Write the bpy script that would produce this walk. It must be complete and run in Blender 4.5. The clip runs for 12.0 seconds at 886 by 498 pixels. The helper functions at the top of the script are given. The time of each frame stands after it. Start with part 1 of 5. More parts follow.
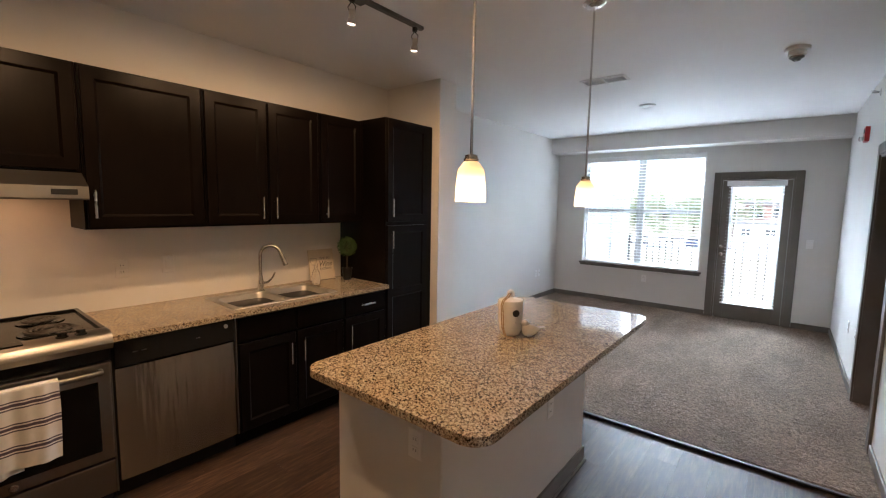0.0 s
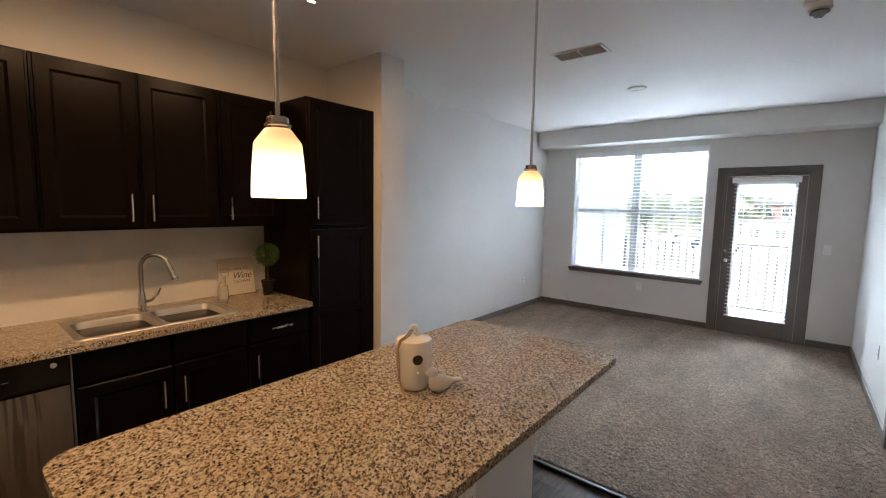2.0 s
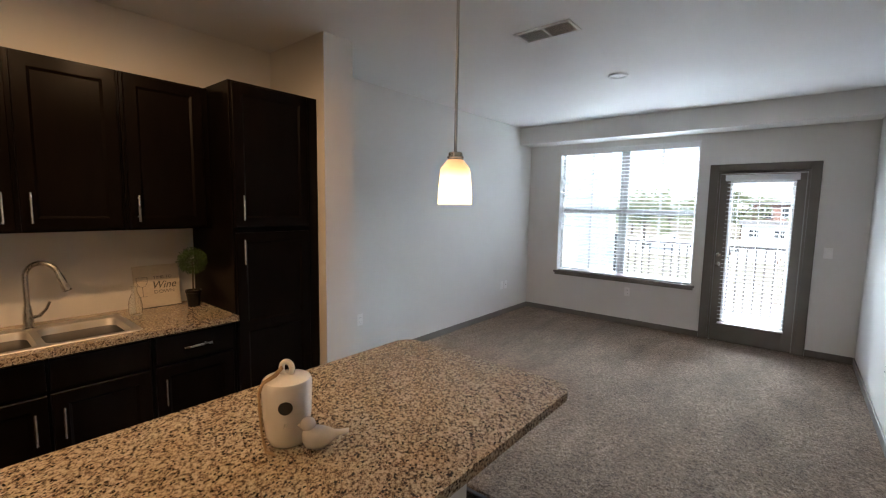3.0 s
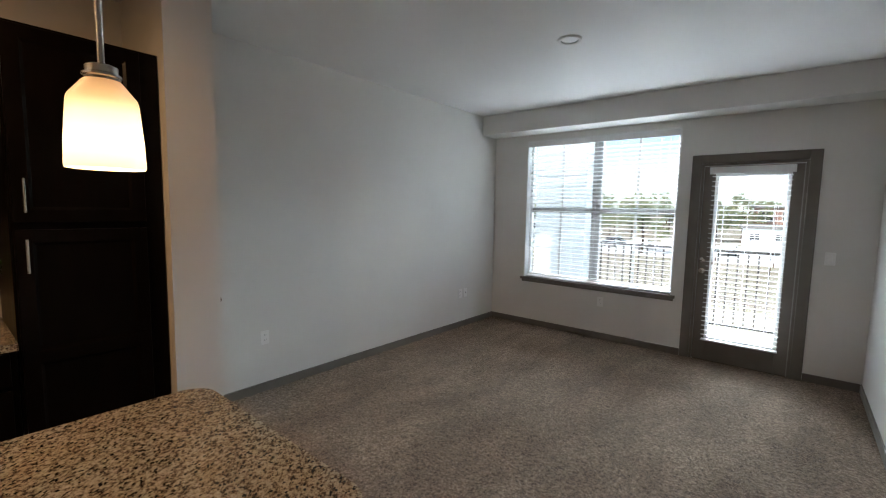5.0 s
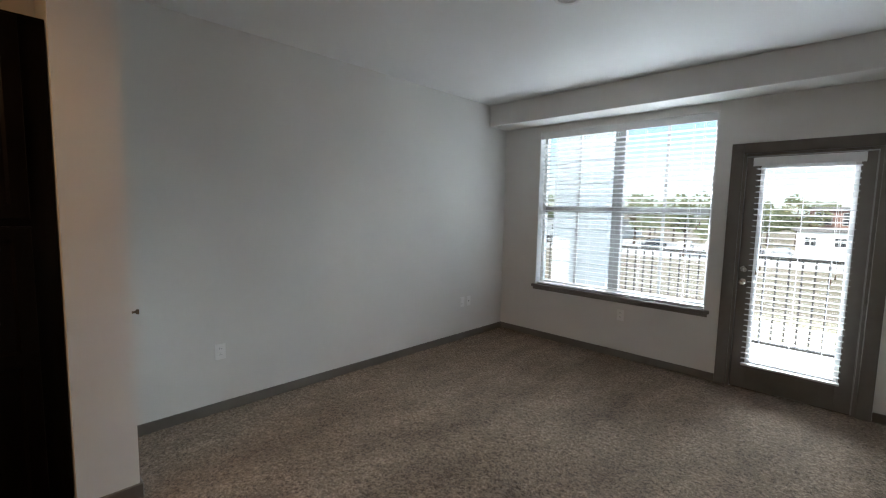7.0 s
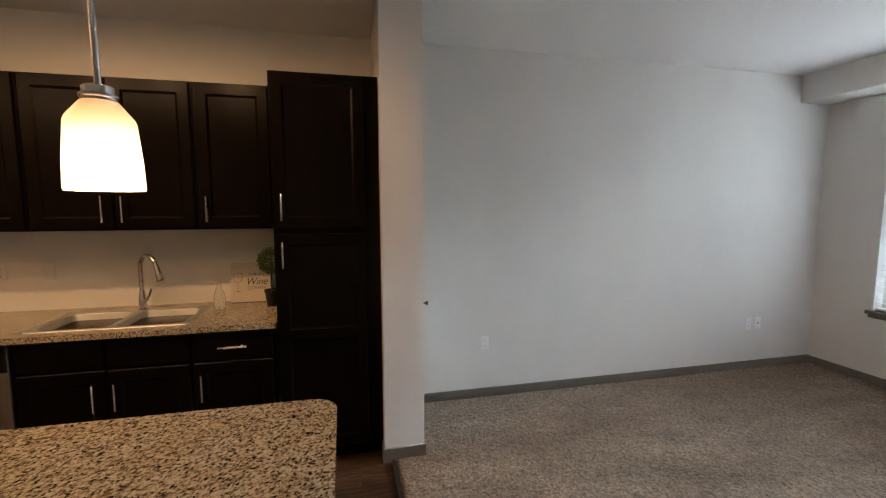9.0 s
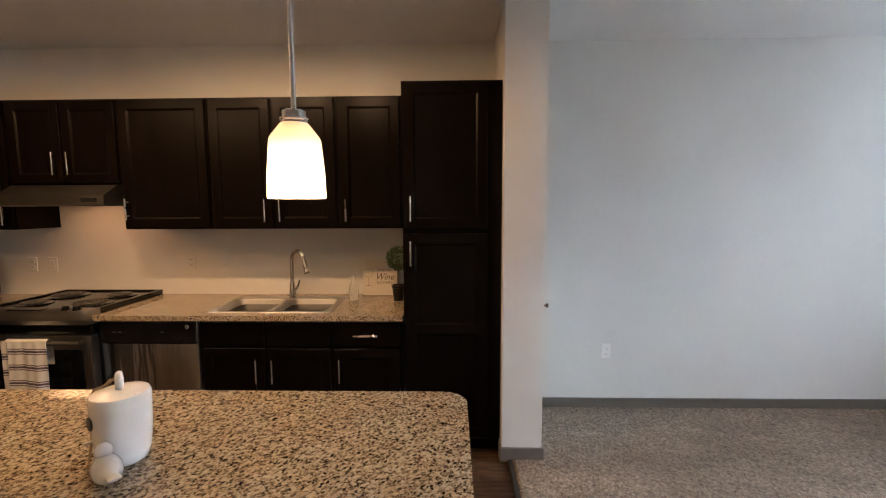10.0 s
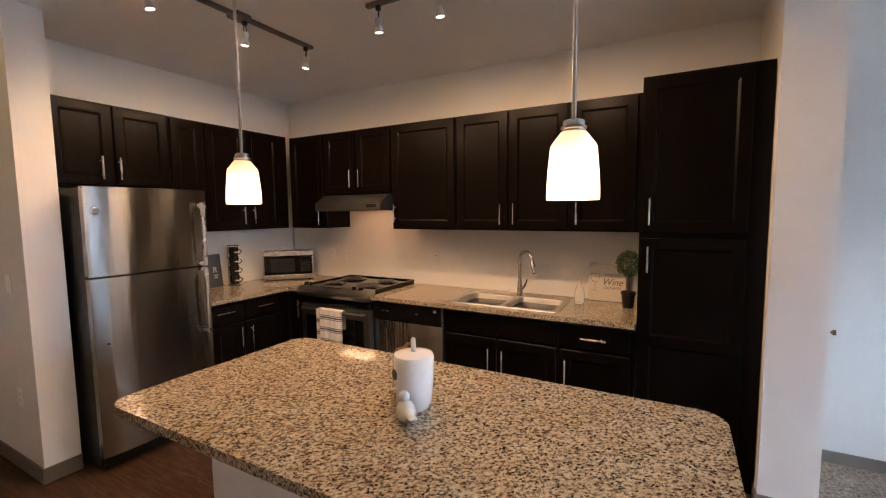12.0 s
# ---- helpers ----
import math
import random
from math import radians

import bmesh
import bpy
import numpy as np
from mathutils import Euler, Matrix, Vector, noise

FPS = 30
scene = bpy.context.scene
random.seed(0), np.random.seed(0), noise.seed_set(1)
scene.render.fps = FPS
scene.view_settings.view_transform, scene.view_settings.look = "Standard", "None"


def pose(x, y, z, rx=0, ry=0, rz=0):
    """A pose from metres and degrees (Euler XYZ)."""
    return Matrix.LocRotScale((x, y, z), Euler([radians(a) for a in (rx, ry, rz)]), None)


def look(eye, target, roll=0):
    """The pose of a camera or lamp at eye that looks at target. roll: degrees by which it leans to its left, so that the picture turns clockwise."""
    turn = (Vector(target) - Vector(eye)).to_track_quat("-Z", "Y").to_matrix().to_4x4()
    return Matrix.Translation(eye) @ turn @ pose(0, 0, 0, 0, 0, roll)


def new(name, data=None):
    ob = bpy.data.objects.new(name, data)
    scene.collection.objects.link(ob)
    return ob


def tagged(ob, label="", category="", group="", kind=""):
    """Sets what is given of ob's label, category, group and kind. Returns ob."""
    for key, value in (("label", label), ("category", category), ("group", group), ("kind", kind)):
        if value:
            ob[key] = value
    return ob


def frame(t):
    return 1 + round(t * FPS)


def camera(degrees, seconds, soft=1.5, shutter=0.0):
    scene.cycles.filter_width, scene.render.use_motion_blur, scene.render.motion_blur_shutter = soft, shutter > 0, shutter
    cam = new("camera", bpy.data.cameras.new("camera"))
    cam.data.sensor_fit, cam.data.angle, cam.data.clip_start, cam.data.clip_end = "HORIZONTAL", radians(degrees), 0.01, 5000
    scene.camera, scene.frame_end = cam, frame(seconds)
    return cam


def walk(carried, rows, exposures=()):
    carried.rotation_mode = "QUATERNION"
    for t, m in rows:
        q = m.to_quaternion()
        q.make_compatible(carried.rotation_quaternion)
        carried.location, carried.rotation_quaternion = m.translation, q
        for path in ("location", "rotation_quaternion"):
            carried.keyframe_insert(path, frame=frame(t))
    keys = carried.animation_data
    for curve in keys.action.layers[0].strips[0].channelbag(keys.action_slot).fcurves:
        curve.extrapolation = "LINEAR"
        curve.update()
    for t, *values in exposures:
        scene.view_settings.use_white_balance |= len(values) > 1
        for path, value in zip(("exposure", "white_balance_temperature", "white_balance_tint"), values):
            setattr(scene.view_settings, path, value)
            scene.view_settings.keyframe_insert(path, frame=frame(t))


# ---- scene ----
cam = camera(92.1, 12.0, soft=1.15)
PATH = [
    (0, (-0.054, 0.369, 1.602), (-1.299, 1.921, 1.394), 1.0),
    (0.5, (-0.05, 0.584, 1.607), (-1.3, 2.132, 1.399), 1.1),
    (1, (-0.054, 0.758, 1.596), (-1.314, 2.298, 1.391), 0.95),
    (1.5, (-0.084, 0.984, 1.597), (-1.347, 2.521, 1.391), 1.0),
    (2, (-0.099, 1.202, 1.605), (-1.364, 2.737, 1.397), 1.0),
    (2.5, (-0.086, 1.455, 1.59), (-1.353, 2.989, 1.385), 0.9),
    (3, (-0.084, 1.709, 1.599), (-1.349, 3.244, 1.396), 0.9),
    (3.5, (-0.088, 1.962, 1.583), (-1.35, 3.5, 1.379), 0.8),
    (5.5, (-0.032, 2.924, 1.541), (-1.307, 4.454, 1.355), 1.1),
    (6, (-0.06, 3.167, 1.543), (-1.34, 4.692, 1.357), 1.0),
    (6.5, (-0.085, 3.281, 1.507), (-1.375, 4.8, 1.336), 1.3),
    (6.7, (-0.075, 3.325, 1.512), (-1.389, 4.823, 1.337), 1.3),
    (8.3, (-0.151, 3.327, 1.568), (-1.974, 4.124, 1.367), 0.1),
    (8.5, (-0.133, 3.306, 1.558), (-1.996, 4.008, 1.364), -0.1),
    (9, (-0.126, 3.28, 1.576), (-2.064, 3.731, 1.372), -0.1),
    (9.5, (-0.13, 3.23, 1.585), (-2.109, 3.436, 1.378), -0.2),
    (10, (-0.111, 3.2, 1.587), (-2.1, 3.151, 1.382), -0.3),
    (10.5, (-0.083, 3.173, 1.581), (-2.051, 2.881, 1.384), -0.4),
    (11, (-0.054, 3.142, 1.58), (-1.975, 2.618, 1.39), -0.4),
    (11.5, (-0.016, 3.109, 1.572), (-1.861, 2.358, 1.394), -0.5),
    (12, (0.006, 3.09, 1.579), (-1.739, 2.127, 1.403), -0.6),
]
EXPOSURES = ((0.0, 1.97, 5850, 10), (2.5, 1.74, 6000, 10), (5.5, 1.12, 6300, 8), (6.7, 1.06, 6300, 8), (8.5, 1.5, 6480, 10), (9.2, 1.75, 6280, 10), (10.5, 2.2, 5850, 11), (12.0, 2.34, 5560, 13))
walk(cam, [(t, look(eye, target, roll)) for t, eye, target, roll in PATH], EXPOSURES)

# ---------------------------------------------------------------- light
SUN_EL, SUN_AZ = 52, 200
world = bpy.data.worlds.new("world")
scene.world = world
world.use_nodes = True
wn = world.node_tree.nodes
sky = wn.new("ShaderNodeTexSky")
sky.sky_type = "NISHITA"
sky.sun_disc = False
sky.sun_elevation = radians(SUN_EL)
sky.sun_rotation = radians(SUN_AZ)
sky.air_density, sky.dust_density = 0.8, 1.0
wn["Background"].inputs["Strength"].default_value = 0.15
world.node_tree.links.new(sky.outputs[0], wn["Background"].inputs["Color"])


def lamp(name, kind, power, colour, m, **more):
    d = bpy.data.lights.new(name, kind)
    d.energy, d.color = power, colour
    ob = new(name, d)
    ob.matrix_world = m
    if kind == "AREA":
        d.shape = "RECTANGLE"
        d.size, d.size_y = more["size"]
    elif kind == "SPOT":
        d.spot_size, d.spot_blend, d.shadow_soft_size = radians(more["cone"]), 0.6, 0.025
    elif kind == "POINT":
        d.shadow_soft_size = more["radius"]
    elif kind == "SUN":
        d.angle = radians(more["angle"])
    return ob


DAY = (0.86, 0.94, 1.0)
WARM = (1.0, 0.57, 0.265)
az, el = radians(SUN_AZ), radians(SUN_EL)
sun_from = Vector((math.sin(az) * math.cos(el), math.cos(az) * math.cos(el), math.sin(el)))
lamp("sun", "SUN", 5.0, (1.0, 0.95, 0.87), look(sun_from * 30, (0, 0, 0)), angle=0.5)
# added out-of-view area lamp opposite the balcony: sky light for window and door
lamp("sky_standin_lamp", "AREA", 14000, DAY, look((-4.5, 26.0, 10.4), (-1.8, 6.5, 1.2)), size=(18.0, 8.0))

# ---------------------------------------------------------------- materials


def principled(name):
    m = bpy.data.materials.new(name)
    m.use_nodes = True
    return m, m.node_tree, m.node_tree.nodes["Principled BSDF"]


def ramp(nt, src, stops):
    r = nt.nodes.new("ShaderNodeValToRGB")
    e = r.color_ramp.elements
    while len(e) < len(stops):
        e.new(0.5)
    for k, (p, c) in zip(e, stops):
        k.position, k.color = p, (*c, 1)
    nt.links.new(src, r.inputs[0])
    return r.outputs[0]


def noise_tex(nt, coord, scale, detail=5, rough=0.6, stretch=None):
    if stretch:
        mp = nt.nodes.new("ShaderNodeMapping")
        mp.inputs["Scale"].default_value = stretch
        nt.links.new(coord, mp.inputs[0])
        coord = mp.outputs[0]
    n = nt.nodes.new("ShaderNodeTexNoise")
    n.inputs["Scale"].default_value = scale
    n.inputs["Detail"].default_value = detail
    n.inputs["Roughness"].default_value = rough
    nt.links.new(coord, n.inputs["Vector"])
    return n.outputs["Fac"]


def bump(nt, bsdf, src, strength, dist):
    b = nt.nodes.new("ShaderNodeBump")
    b.inputs["Strength"].default_value = strength
    b.inputs["Distance"].default_value = dist
    nt.links.new(src, b.inputs["Height"])
    nt.links.new(b.outputs[0], bsdf.inputs["Normal"])


def spread(nt, src, lo, hi):
    r = nt.nodes.new("ShaderNodeMapRange")
    r.inputs["From Min"].default_value, r.inputs["From Max"].default_value = 0.3, 0.7
    r.inputs["To Min"].default_value, r.inputs["To Max"].default_value = lo, hi
    nt.links.new(src, r.inputs[0])
    return r.outputs[0]


def surf(name, c1, c2, scale, rough, fine=200, depth=0.0005, strength=0.3, metal=0.0, stretch=None, fine_stretch=None, coat=0.0, spec=0.5, swing=0.06):
    """A painted, moulded or metal surface: slow colour drift, fine relief, uneven gloss."""
    m, nt, b = principled(name)
    co = nt.nodes.new("ShaderNodeTexCoord").outputs["Object"]
    n1 = noise_tex(nt, co, scale, stretch=stretch)
    nt.links.new(ramp(nt, n1, ((0.3, c1), (0.7, c2))), b.inputs["Base Color"])
    n2 = noise_tex(nt, co, fine, 3, stretch=fine_stretch)
    nt.links.new(spread(nt, n1, max(0.03, rough - swing), rough + swing), b.inputs["Roughness"])
    b.inputs["Metallic"].default_value = metal
    b.inputs["Specular IOR Level"].default_value = spec
    b.inputs["Coat Weight"].default_value = coat
    bump(nt, b, n2, strength, depth)
    return m


WALL = surf("wall_paint", (0.70, 0.685, 0.655), (0.74, 0.725, 0.695), 1.3, 0.55, 260, 0.0006, 0.35)
CEIL = surf("ceiling_paint", (0.80, 0.795, 0.785), (0.84, 0.835, 0.825), 1.1, 0.6, 180, 0.001, 0.45)
TRIM = surf("taupe_trim_paint", (0.135, 0.118, 0.1), (0.165, 0.145, 0.124), 4, 0.38, 300, 0.0003, 0.25)
ISLE = surf("island_panel_paint", (0.66, 0.645, 0.62), (0.70, 0.685, 0.66), 2, 0.5, 260, 0.0005, 0.3)
ESPRESSO = surf("espresso_stain", (0.0024, 0.0015, 0.0011), (0.0052, 0.0032, 0.0023), 5, 0.3, 90, 0.0002, 0.08, stretch=(3, 3, 0.8), fine_stretch=(5, 5, 0.5), spec=0.075, swing=0.02)
INSIDE = surf("dark_carcass", (0.008, 0.006, 0.005), (0.012, 0.009, 0.007), 5, 0.5)
NICKEL = surf("brushed_nickel", (0.60, 0.58, 0.55), (0.63, 0.61, 0.575), 3, 0.27, 900, 0.00005, 0.02, metal=1.0, swing=0.01)
BRONZE = surf("oiled_bronze", (0.16, 0.105, 0.07), (0.22, 0.15, 0.1), 40, 0.3, 700, 0.0001, 0.2, metal=1.0)


def brushed(name, c1, c2, rough, scale, wave):
    """Sheet steel, slightly wavy, with a level grain that draws the lamps out into upright streaks."""
    m = surf(name, c1, c2, 2, rough, scale, wave, 0.6, metal=1.0, fine_stretch=(1, 1, 0.09), swing=0.015)
    nt = m.node_tree
    b = nt.nodes["Principled BSDF"]
    b.inputs["Anisotropic"].default_value = 1.0
    b.inputs["Anisotropic Rotation"].default_value = 0.25
    t = nt.nodes.new("ShaderNodeTangent")
    t.direction_type, t.axis = "RADIAL", "Z"
    nt.links.new(t.outputs[0], b.inputs["Tangent"])
    return m


STEEL = brushed("stainless_sheet", (0.30, 0.29, 0.275), (0.34, 0.33, 0.31), 0.2, 3.4, 0.010)
BRUSHED = brushed("brushed_stainless_sheet", (0.36, 0.345, 0.32), (0.41, 0.395, 0.365), 0.2, 6.0, 0.030)
STEEL_FLAT = surf("stainless_trim", (0.28, 0.27, 0.255), (0.32, 0.31, 0.295), 5, 0.33, 900, 0.00005, 0.02, metal=1.0, swing=0.015)
SINK = surf("sink_steel", (0.52, 0.505, 0.48), (0.58, 0.565, 0.54), 8, 0.48, 900, 0.00005, 0.02, metal=1.0, swing=0.02)
BLACK = surf("black_enamel", (0.006, 0.006, 0.006), (0.009, 0.0085, 0.0085), 10, 0.13, 300, 0.0001, 0.05, spec=0.35)
BLACK_MATT = surf("black_plastic", (0.009, 0.009, 0.009), (0.014, 0.0135, 0.013), 20, 0.42, spec=0.3)
DARK_GLASS = surf("dark_glass", (0.004, 0.004, 0.004), (0.006, 0.006, 0.006), 10, 0.06, 200, 0.00005, 0.05, spec=0.25)
TRACK = surf("dark_nickel_track", (0.15, 0.14, 0.13), (0.19, 0.18, 0.165), 20, 0.4, metal=0.8)
HEAD = surf("satin_nickel_head", (0.55, 0.53, 0.5), (0.62, 0.6, 0.57), 20, 0.35, metal=0.7)
COIL = surf("coil_iron", (0.03, 0.026, 0.024), (0.05, 0.045, 0.04), 60, 0.5)
PLATE = surf("white_plate_plastic", (0.82, 0.81, 0.79), (0.86, 0.85, 0.83), 20, 0.35)
WHITE = surf("white_enamel", (0.72, 0.71, 0.69), (0.77, 0.76, 0.74), 15, 0.35)
VINYL = surf("white_vinyl", (0.74, 0.74, 0.73), (0.79, 0.79, 0.78), 10, 0.4)
# sash bars darker than VINYL: their backlit shade is put into the colour
SASH_BACKLIT = surf("backlit_sash_vinyl", (0.30, 0.30, 0.29), (0.35, 0.35, 0.34), 10, 0.4)
SLAT = surf("blind_slat_white", (0.78, 0.78, 0.79), (0.83, 0.83, 0.84), 20, 0.42)
SLOT = surf("slot_dark", (0.02, 0.019, 0.018), (0.03, 0.028, 0.026), 30, 0.6)
GRILLE = surf("grille_grey", (0.26, 0.24, 0.225), (0.31, 0.29, 0.27), 30, 0.5)
CERAMIC = surf("white_glazed_ceramic", (0.80, 0.785, 0.76), (0.85, 0.835, 0.81), 12, 0.12, 40, 0.0006, 0.3, coat=0.2)
BIRD = surf("pearl_glazed_ceramic", (0.56, 0.55, 0.55), (0.66, 0.65, 0.64), 25, 0.14, 50, 0.0008, 0.4, coat=0.6)
TWINE = surf("jute_twine", (0.30, 0.21, 0.12), (0.42, 0.30, 0.18), 120, 0.85, 900, 0.001, 0.7)
RED = surf("alarm_red", (0.42, 0.02, 0.025), (0.5, 0.03, 0.03), 20, 0.35)
TOWEL = surf("white_cotton", (0.66, 0.64, 0.61), (0.74, 0.72, 0.69), 30, 0.9, 900, 0.0015, 0.8)
STRIPE = surf("plum_stripe_cotton", (0.07, 0.055, 0.085), (0.11, 0.09, 0.125), 60, 0.9, 900, 0.0015, 0.8)
PALE_WOOD = surf("whitewashed_board", (0.56, 0.50, 0.41), (0.64, 0.58, 0.49), 10, 0.6, 60, 0.0006, 0.4, stretch=(1, 4, 14), fine_stretch=(1, 2, 12))
SIGN_INK = surf("sign_ink", (0.05, 0.045, 0.04), (0.075, 0.068, 0.06), 60, 0.7)
SIGN_GREY = surf("sign_grey_ink", (0.15, 0.14, 0.125), (0.2, 0.19, 0.17), 60, 0.7)
SLATE = surf("charcoal_board", (0.028, 0.027, 0.028), (0.04, 0.038, 0.038), 15, 0.6)
CHALK = surf("pale_lettering", (0.55, 0.52, 0.47), (0.62, 0.59, 0.54), 40, 0.7)
LEAF = surf("boxwood_leaf", (0.020, 0.05, 0.01), (0.06, 0.11, 0.025), 60, 0.5, 300, 0.0003, 0.4)
BARK = surf("twig_bark", (0.05, 0.032, 0.02), (0.085, 0.058, 0.038), 60, 0.8, 200, 0.002, 0.6)
MUG = surf("black_mug_glaze", (0.012, 0.012, 0.013), (0.022, 0.021, 0.022), 40, 0.14)
RAIL = surf("bronze_railing_paint", (0.055, 0.048, 0.042), (0.075, 0.066, 0.058), 12, 0.45)
CONCRETE = surf("pale_concrete", (0.58, 0.57, 0.55), (0.66, 0.65, 0.625), 3, 0.85, 60, 0.002, 0.5)
COLUMN = surf("pale_column_paint", (0.46, 0.49, 0.52), (0.52, 0.55, 0.58), 2, 0.55)
SIDING = surf("white_siding_paint", (0.70, 0.71, 0.70), (0.76, 0.77, 0.76), 2, 0.55)
EXTERIOR = surf("stucco", (0.45, 0.42, 0.37), (0.52, 0.49, 0.43), 2, 0.85, 60, 0.003, 0.5)
SEAM = surf("black_seam_strip", (0.01, 0.009, 0.008), (0.016, 0.014, 0.013), 20, 0.5)
SOIL = surf("potting_soil", (0.02, 0.014, 0.01), (0.035, 0.025, 0.018), 90, 0.95, 200, 0.003, 0.8)


def granite():
    m, nt, b = principled("speckled_granite")
    co = nt.nodes.new("ShaderNodeTexCoord").outputs["Object"]
    slant = nt.nodes.new("ShaderNodeMapping")
    slant.inputs["Rotation"].default_value = (0, 0, radians(-45))
    nt.links.new(co, slant.inputs[0])
    draw = nt.nodes.new("ShaderNodeMapping")
    draw.inputs["Scale"].default_value = (1.12, 0.8, 1)
    nt.links.new(slant.outputs[0], draw.inputs[0])
    co = draw.outputs[0]
    n = noise_tex(nt, co, 112, 6, 0.74)
    base = ramp(nt, n, ((0.365, (0.035, 0.025, 0.019)), (0.435, (0.14, 0.098, 0.067)), (0.48, (0.32, 0.262, 0.19)), (0.55, (0.49, 0.43, 0.325)), (0.68, (0.60, 0.555, 0.465))))
    cloud = noise_tex(nt, co, 7, 3)
    tone = nt.nodes.new("ShaderNodeMixRGB")
    tone.blend_type = "MULTIPLY"
    nt.links.new(spread(nt, cloud, 0.0, 0.7), tone.inputs[0])
    nt.links.new(base, tone.inputs[1])
    tone.inputs[2].default_value = (0.80, 0.70, 0.58, 1)
    v = nt.nodes.new("ShaderNodeTexVoronoi")
    v.inputs["Scale"].default_value = 185
    v.inputs["Randomness"].default_value = 1.0
    nt.links.new(co, v.inputs["Vector"])
    pick = nt.nodes.new("ShaderNodeSeparateColor")
    nt.links.new(v.outputs["Color"], pick.inputs[0])
    lim = nt.nodes.new("ShaderNodeMath")
    lim.operation = "GREATER_THAN"
    lim.inputs[1].default_value = 0.92
    nt.links.new(pick.outputs[0], lim.inputs[0])
    mix = nt.nodes.new("ShaderNodeMixRGB")
    nt.links.new(lim.outputs[0], mix.inputs[0])
    nt.links.new(tone.outputs[0], mix.inputs[1])
    mix.inputs[2].default_value = (0.022, 0.017, 0.015, 1)
    nt.links.new(mix.outputs[0], b.inputs["Base Color"])
    nt.links.new(spread(nt, n, 0.045, 0.085), b.inputs["Roughness"])
    b.inputs["Specular IOR Level"].default_value = 0.5
    bump(nt, b, n, 0.04, 0.0003)
    return m


def carpet_mat():
    m, nt, b = principled("taupe_cut_pile")
    co = nt.nodes.new("ShaderNodeTexCoord").outputs["Object"]
    tuft = noise_tex(nt, co, 58, 5, 0.75)
    patch = noise_tex(nt, co, 3.2, 4, 0.6, stretch=(1, 0.4, 1))
    c = ramp(nt, tuft, ((0.35, (0.045, 0.031, 0.021)), (0.5, (0.245, 0.183, 0.13)), (0.65, (0.49, 0.385, 0.29))))
    clump = nt.nodes.new("ShaderNodeMixRGB")
    clump.blend_type = "MULTIPLY"
    nt.links.new(spread(nt, noise_tex(nt, co, 22, 4, 0.65), 0.0, 0.8), clump.inputs[0])
    nt.links.new(c, clump.inputs[1])
    clump.inputs[2].default_value = (0.62, 0.6, 0.58, 1)
    mix = nt.nodes.new("ShaderNodeMixRGB")
    mix.blend_type = "MULTIPLY"
    nt.links.new(spread(nt, patch, 0.0, 1.0), mix.inputs[0])
    nt.links.new(clump.outputs[0], mix.inputs[1])
    mix.inputs[2].default_value = (0.44, 0.41, 0.38, 1)
    nt.links.new(mix.outputs[0], b.inputs["Base Color"])
    b.inputs["Roughness"].default_value = 0.95
    b.inputs["Specular IOR Level"].default_value = 0.15
    b.inputs["Sheen Weight"].default_value = 0.35
    b.inputs["Sheen Tint"].default_value = (0.75, 0.62, 0.52, 1)
    bump(nt, b, tuft, 1.0, 0.012)
    return m


def plank_mat():
    m, nt, b = principled("dark_vinyl_plank")
    co = nt.nodes.new("ShaderNodeTexCoord").outputs["Object"]
    info = nt.nodes.new("ShaderNodeObjectInfo").outputs["Random"]
    far = nt.nodes.new("ShaderNodeMath")
    far.operation = "MULTIPLY"
    far.inputs[1].default_value = 57.0
    nt.links.new(info, far.inputs[0])
    add = nt.nodes.new("ShaderNodeVectorMath")
    nt.links.new(co, add.inputs[0])
    nt.links.new(far.outputs[0], add.inputs[1])
    g = noise_tex(nt, add.outputs[0], 9, 6, 0.65, stretch=(7, 0.7, 1))
    c = ramp(nt, g, ((0.3, (0.019, 0.010, 0.006)), (0.5, (0.05, 0.028, 0.0165)), (0.72, (0.10, 0.062, 0.038))))
    hue = nt.nodes.new("ShaderNodeHueSaturation")
    nt.links.new(c, hue.inputs["Color"])
    nt.links.new(spread(nt, info, 0.8, 1.15), hue.inputs["Value"])
    nt.links.new(hue.outputs[0], b.inputs["Base Color"])
    b.inputs["Specular IOR Level"].default_value = 0.14
    nt.links.new(spread(nt, g, 0.38, 0.52), b.inputs["Roughness"])
    bump(nt, b, g, 0.25, 0.001)
    return m


GRANITE, CARPET, PLANK = granite(), carpet_mat(), plank_mat()


def glass_mat(name, tint=(0.80, 0.82, 0.81), rough=0.0):
    m, nt, b = principled(name)
    b.inputs["Base Color"].default_value = (*tint, 1)
    b.inputs["Transmission Weight"].default_value = 1.0
    b.inputs["Roughness"].default_value = rough
    b.inputs["IOR"].default_value = 1.45
    return m


GLASS = glass_mat("clear_glass")
BOTTLE = glass_mat("bottle_glass", (0.98, 0.99, 0.985))


def glow(name, colour, strength):
    m, nt, b = principled(name)
    b.inputs["Base Color"].default_value = (0.85, 0.8, 0.7, 1)
    b.inputs["Roughness"].default_value = 0.3
    b.inputs["Emission Color"].default_value = (*colour, 1)
    b.inputs["Emission Strength"].default_value = strength
    return m


